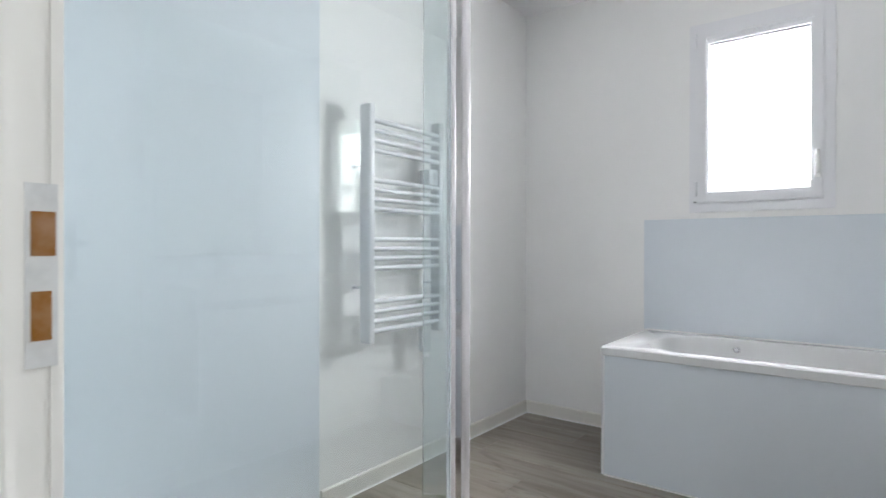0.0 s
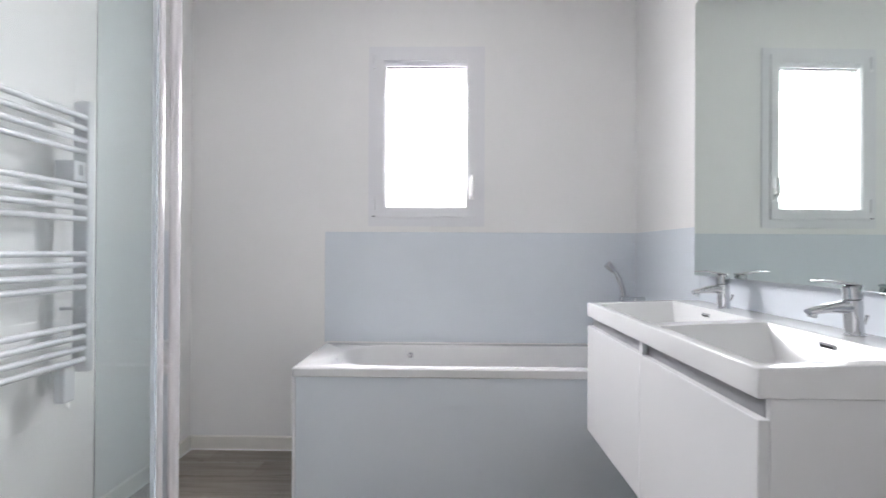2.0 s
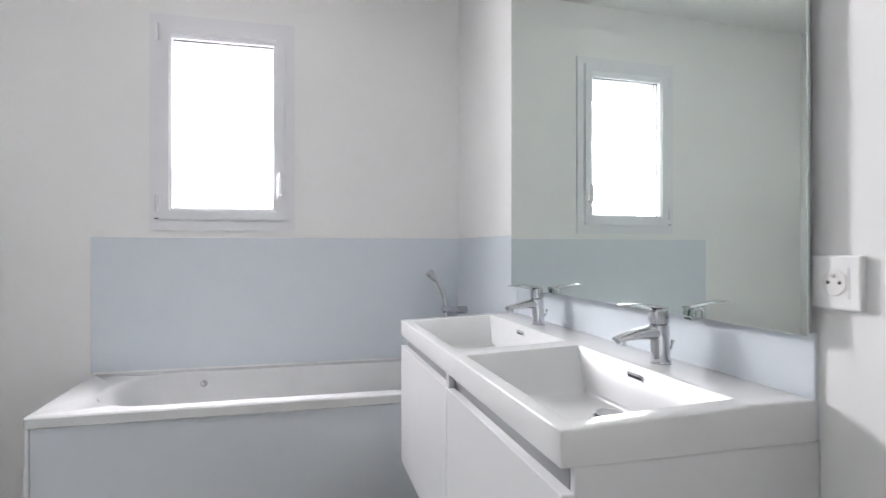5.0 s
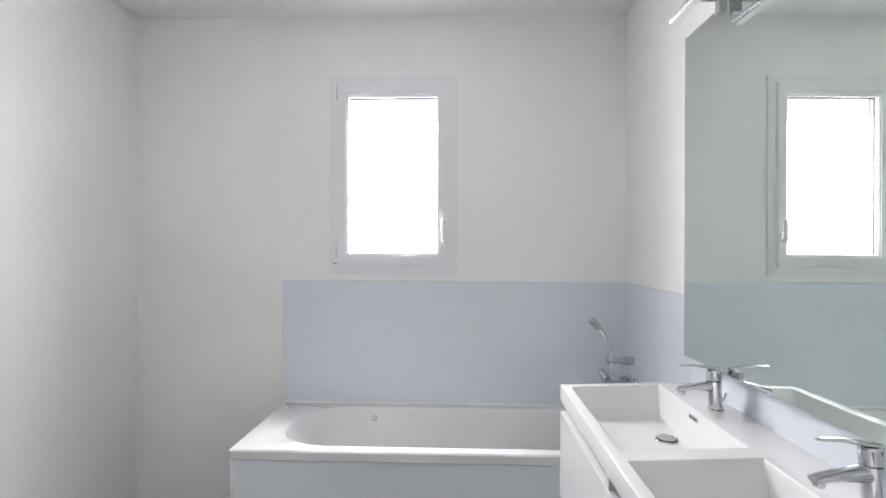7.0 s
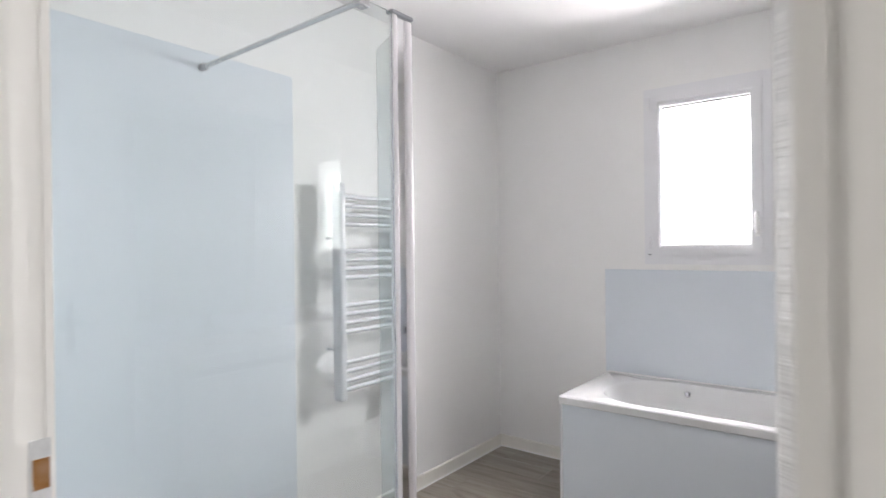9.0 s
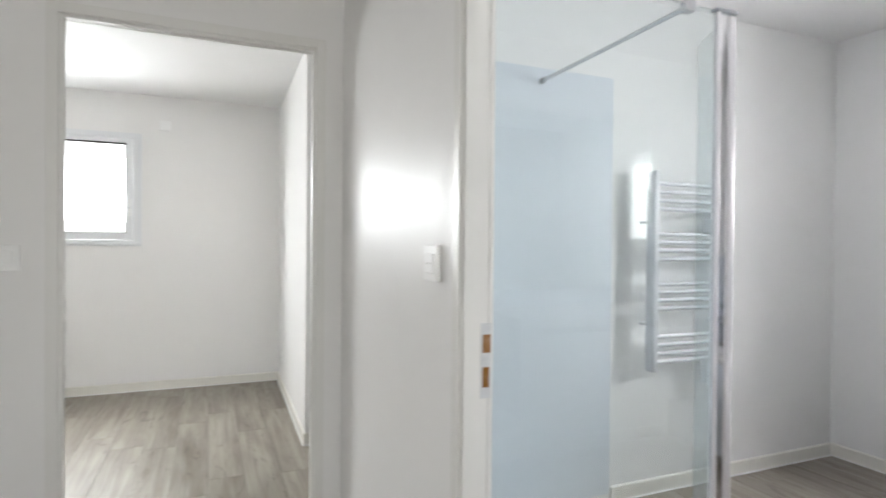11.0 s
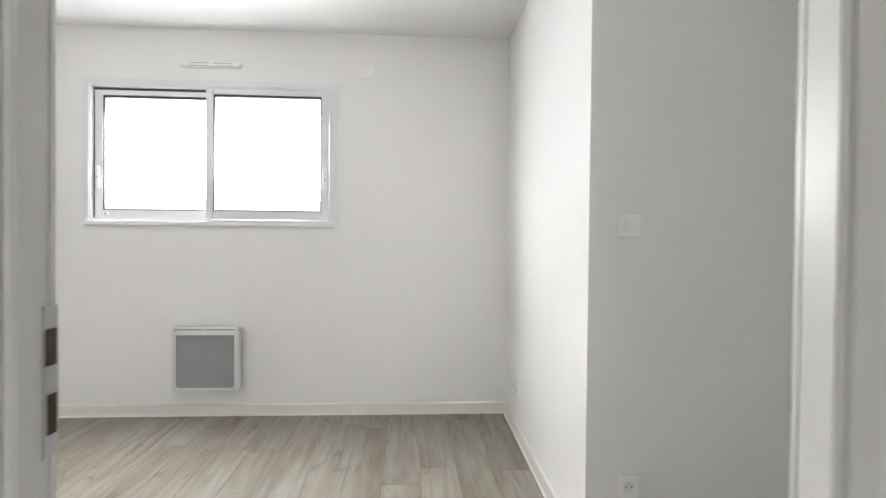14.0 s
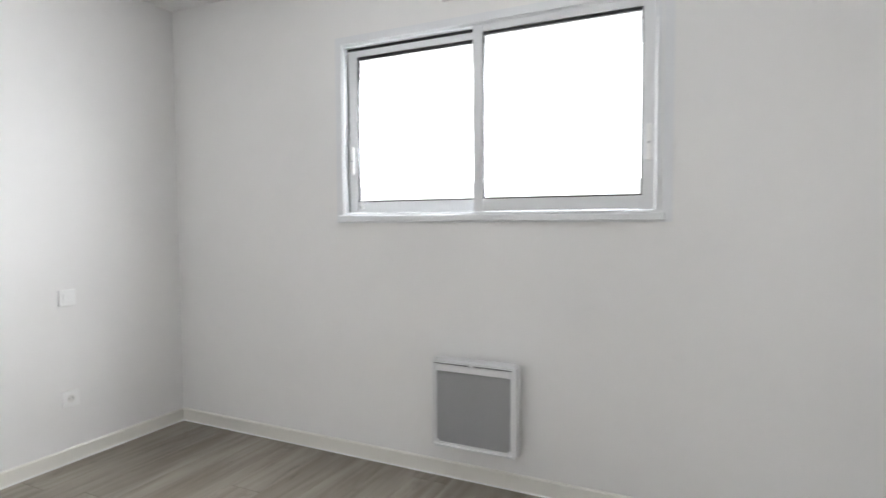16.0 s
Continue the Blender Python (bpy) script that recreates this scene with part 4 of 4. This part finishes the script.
# ---- switches and sockets ----
def plate_on(name, label, category, m, kind):
    """A square white wall plate; local x along the wall, local y out of the wall, origin at its centre on the wall."""
    e = thing(name, label, category)
    fr = part("frame", rbox(-0.0405, 0.0405, 0.0004, 0.0115, -0.0405, 0.0405, 0.003, 3), PLASTIC, e)
    ring_frame("inner_edge", fr, PLASTIC, -0.0235, 0.0235, -0.0235, 0.0235, 0.0015, 0.0114, 0.0125, 0.0004)
    if kind == "switch":
        part("rocker", rbox(-0.022, 0.022, 0.0116, 0.0155, -0.022, 0.022, 0.0015), PLASTIC, e)
        # thin grey strip paints the shadow below the rocker
        part("shadow_gap", rbox(-0.022, 0.022, 0.0116, 0.0119, -0.0233, -0.0222, 0.0001, 1), GREY_PL, e)
    elif kind == "double":
        part("rocker", rbox(-0.022, 0.022, 0.0116, 0.0155, 0.0008, 0.022, 0.0015), PLASTIC, e)
        part("rocker", rbox(-0.022, 0.022, 0.0116, 0.0155, -0.022, -0.0008, 0.0015), PLASTIC, e)
    elif kind == "socket":
        bm = bmesh.new()
        cyl(bm, (0, 0.0116, 0), (0, 0.0132, 0), 0.0195, n=28, bevel=0.0005)
        well = part("socket_well", bm, FRAME, e, smooth=True)
        for x in (-0.0095, 0.0095):
            # black discs on the face paint the shade in the pin holes
            bm = bmesh.new()
            cyl(bm, (x, 0.0132, 0), (x, 0.0136, 0), 0.0028, n=12)
            part("hole", bm, DARK, well)
        bm = bmesh.new()
        cyl(bm, (0, 0.0132, 0.010), (0, 0.0180, 0.010), 0.0024, n=12)
        part("earth_pin", bm, STEEL, well)
    e.matrix_world = m
    return e


plate_on("wall_socket", "white wall socket between mirror and open door", "socket", pose(BX1, 1.082, 1.074, 0, 0, 90), "socket")
plate_on("light_switch", "white double light switch beside the bathroom doorway", "switch", pose(-0.746, HY1, 1.200, 0, 0, 180), "double")
plate_on("light_switch", "white light switch beside the bedroom doorway", "switch", pose(HX0, -0.892, 1.189, 0, 0, -90), "switch")

# ================= bedroom =================
plate_on("light_switch", "white light switch in the bedroom recess", "switch", pose(NX0, 0.385, 1.198, 0, 0, -90), "switch")
plate_on("wall_socket", "white wall socket low in the bedroom recess", "socket", pose(NX0, 0.395, 0.290, 0, 0, -90), "socket")
plate_on("wall_socket", "white wall socket low on the bedroom wall", "socket", pose(-4.47, RY1 - 0.0078, 0.272, 0, 0, 180), "socket")
plate_on("light_switch", "white light switch over the low socket", "switch", pose(-4.155, RY0, 0.839, 0, 0, 0), "switch")
plate_on("wall_socket", "white wall socket below the light switch", "socket", pose(-4.155, RY0, 0.327, 0, 0, 0), "socket")
plate_on("wall_outlet_plate", "white outlet plate high on the window wall", "outlet", pose(RX0, -0.650, 2.217, 0, 0, -90), "switch")

# ---- air inlet above the window ----
vent = thing("air_inlet", "white slotted plastic air inlet above the sliding window", "vent")
bm = bmesh.new()


def pill(hw, hh, y, n=10):
    r = hh
    pts = []
    for sx, a0 in ((1, -90), (-1, 90)):
        for i in range(n + 1):
            a = radians(a0 + 180 * i / n)
            pts.append((sx * (hw - r) + r * math.cos(a), y, r * math.sin(a)))
    return pts


loft(bm, [pill(0.191, 0.020, 0.0005), pill(0.191, 0.020, 0.010), pill(0.187, 0.016, 0.018), pill(0.180, 0.011, 0.022)])
part("hood", bm, PLASTIC, vent, smooth=True)
# grey strips on the hood's face paint the shade in the slots
for x0, x1 in ((-0.135, -0.010), (0.010, 0.135)):
    for z in (0.007, -0.010):
        part("slot", rbox(x0, x1, 0.0215, 0.0228, z - 0.0016, z + 0.0016, 0.0004, 1), GREY_PL, vent, "grey strip painted as slot shade")
vent.matrix_world = pose(RX0, -1.628, 2.236, 0, 0, -90)

# ---- panel heater ----
heat = thing("panel_heater", "white electric panel heater with grey perforated grille", "heater")
HW, HZ0, HZ1, HD = 0.202, 0.178, 0.585, 0.105
ring_frame("casing", heat, HEATER_PAINT, -HW, HW, HZ0, HZ1, 0.024, 0.030, HD, 0.010)
part("back_box", rbox(-HW + 0.006, HW - 0.006, 0.028, 0.080, HZ0 + 0.006, HZ1 - 0.006, 0.008, 3), HEATER_PAINT, heat)
part("wall_bracket", rbox(-0.12, 0.12, 0.0005, 0.0285, HZ0 + 0.08, HZ1 - 0.08, 0.002), STEEL, heat)
part("top_band", rbox(-HW + 0.022, HW - 0.022, 0.078, HD - 0.003, HZ1 - 0.052, HZ1 - 0.022, 0.002), HEATER_PAINT, heat)
# black strips on the casing front paint the shade of its air slots
for x0, x1 in ((-0.185, -0.012), (0.012, 0.185)):
    part("air_slot", rbox(x0, x1, HD - 0.001, HD + 0.0008, HZ1 - 0.0185, HZ1 - 0.0150, 0.0004, 1), DARK, heat)
gr = bmesh.new()
gx0, gx1, gz0, gz1, gy = -HW + 0.020, HW - 0.020, HZ0 + 0.020, HZ1 - 0.050, HD - 0.012
nz = 52
for i in range(nz):
    z = gz0 + (gz1 - gz0) * i / nz
    dz = (gz1 - gz0) / nz
    vs = [gr.verts.new(p) for p in ((gx0, gy, z), (gx1, gy, z), (gx1, gy - 0.004, z + dz * 0.6), (gx0, gy - 0.004, z + dz * 0.6), (gx0, gy, z + dz), (gx1, gy, z + dz))]
    gr.faces.new((vs[0], vs[1], vs[2], vs[3]))
    gr.faces.new((vs[3], vs[2], vs[5], vs[4]))
bmesh.ops.remove_doubles(gr, verts=list(gr.verts), dist=1e-5)
part("grille", gr, GREY_MESH, heat, "grey ribbed perforated steel grille")
part("control", rbox(HW - 0.001, HW + 0.004, 0.05, 0.09, HZ1 - 0.12, HZ1 - 0.03, 0.002), HEATER_PAINT, heat)
heat.matrix_world = pose(RX0, -1.630, 0, 0, 0, -90)

# ---- floor: grey oak planks on a screed ----
floor = solid("floor", "grey oak vinyl plank floor, planks running towards the bedroom window", SCREED,
              (RX0 - 0.3, BX0 - 0.07, RY0 - 0.08, NY1 + 0.07, -0.12, -0.004), (BX0 - 0.07, HX1 + 0.08, HY0 - 0.08, wy + 0.30, -0.12, -0.004), category="floor")
PW, PL, GAP = 0.182, 1.22, 0.0006
rooms = [(RX0, RX1, RY0, RY1), (NX0, NX1, RY1, NY1), (NX1, RX1, RY1, RY1), (RX1, HX0, EY0, EY1), (HX0, HX1, HY0, HY1), (DX0, DX1, HY1, BY0), (BX0, BX1, BY0, wy)]


def plank(x0, x1, y0, y1):
    bm = bmesh.new()
    c, d = 0.0012, 0.0012
    rows = [[(x0, y0, -0.0038), (x1, y0, -0.0038), (x1, y1, -0.0038), (x0, y1, -0.0038)],
            [(x0, y0, -d), (x1, y0, -d), (x1, y1, -d), (x0, y1, -d)],
            [(x0 + c, y0 + c, 0), (x1 - c, y0 + c, 0), (x1 - c, y1 - c, 0), (x0 + c, y1 - c, 0)]]
    loft(bm, rows)
    return part("plank", bm, OAK, floor)


random.seed(5)
for k in range(-22, 19):
    y0, y1 = k * PW + 0.06, (k + 1) * PW + 0.06
    off = random.random() * PL
    for n in range(-6, 4):
        x0, x1 = n * PL + off, (n + 1) * PL + off
        for a0, a1, b0, b1 in rooms:
            u0, u1, v0, v1 = max(x0, a0), min(x1, a1), max(y0, b0), min(y1, b1)
            if u1 - u0 > 0.004 and v1 - v0 > 0.004:
                plank(u0 + GAP, u1 - GAP, v0 + GAP, v1 - GAP)
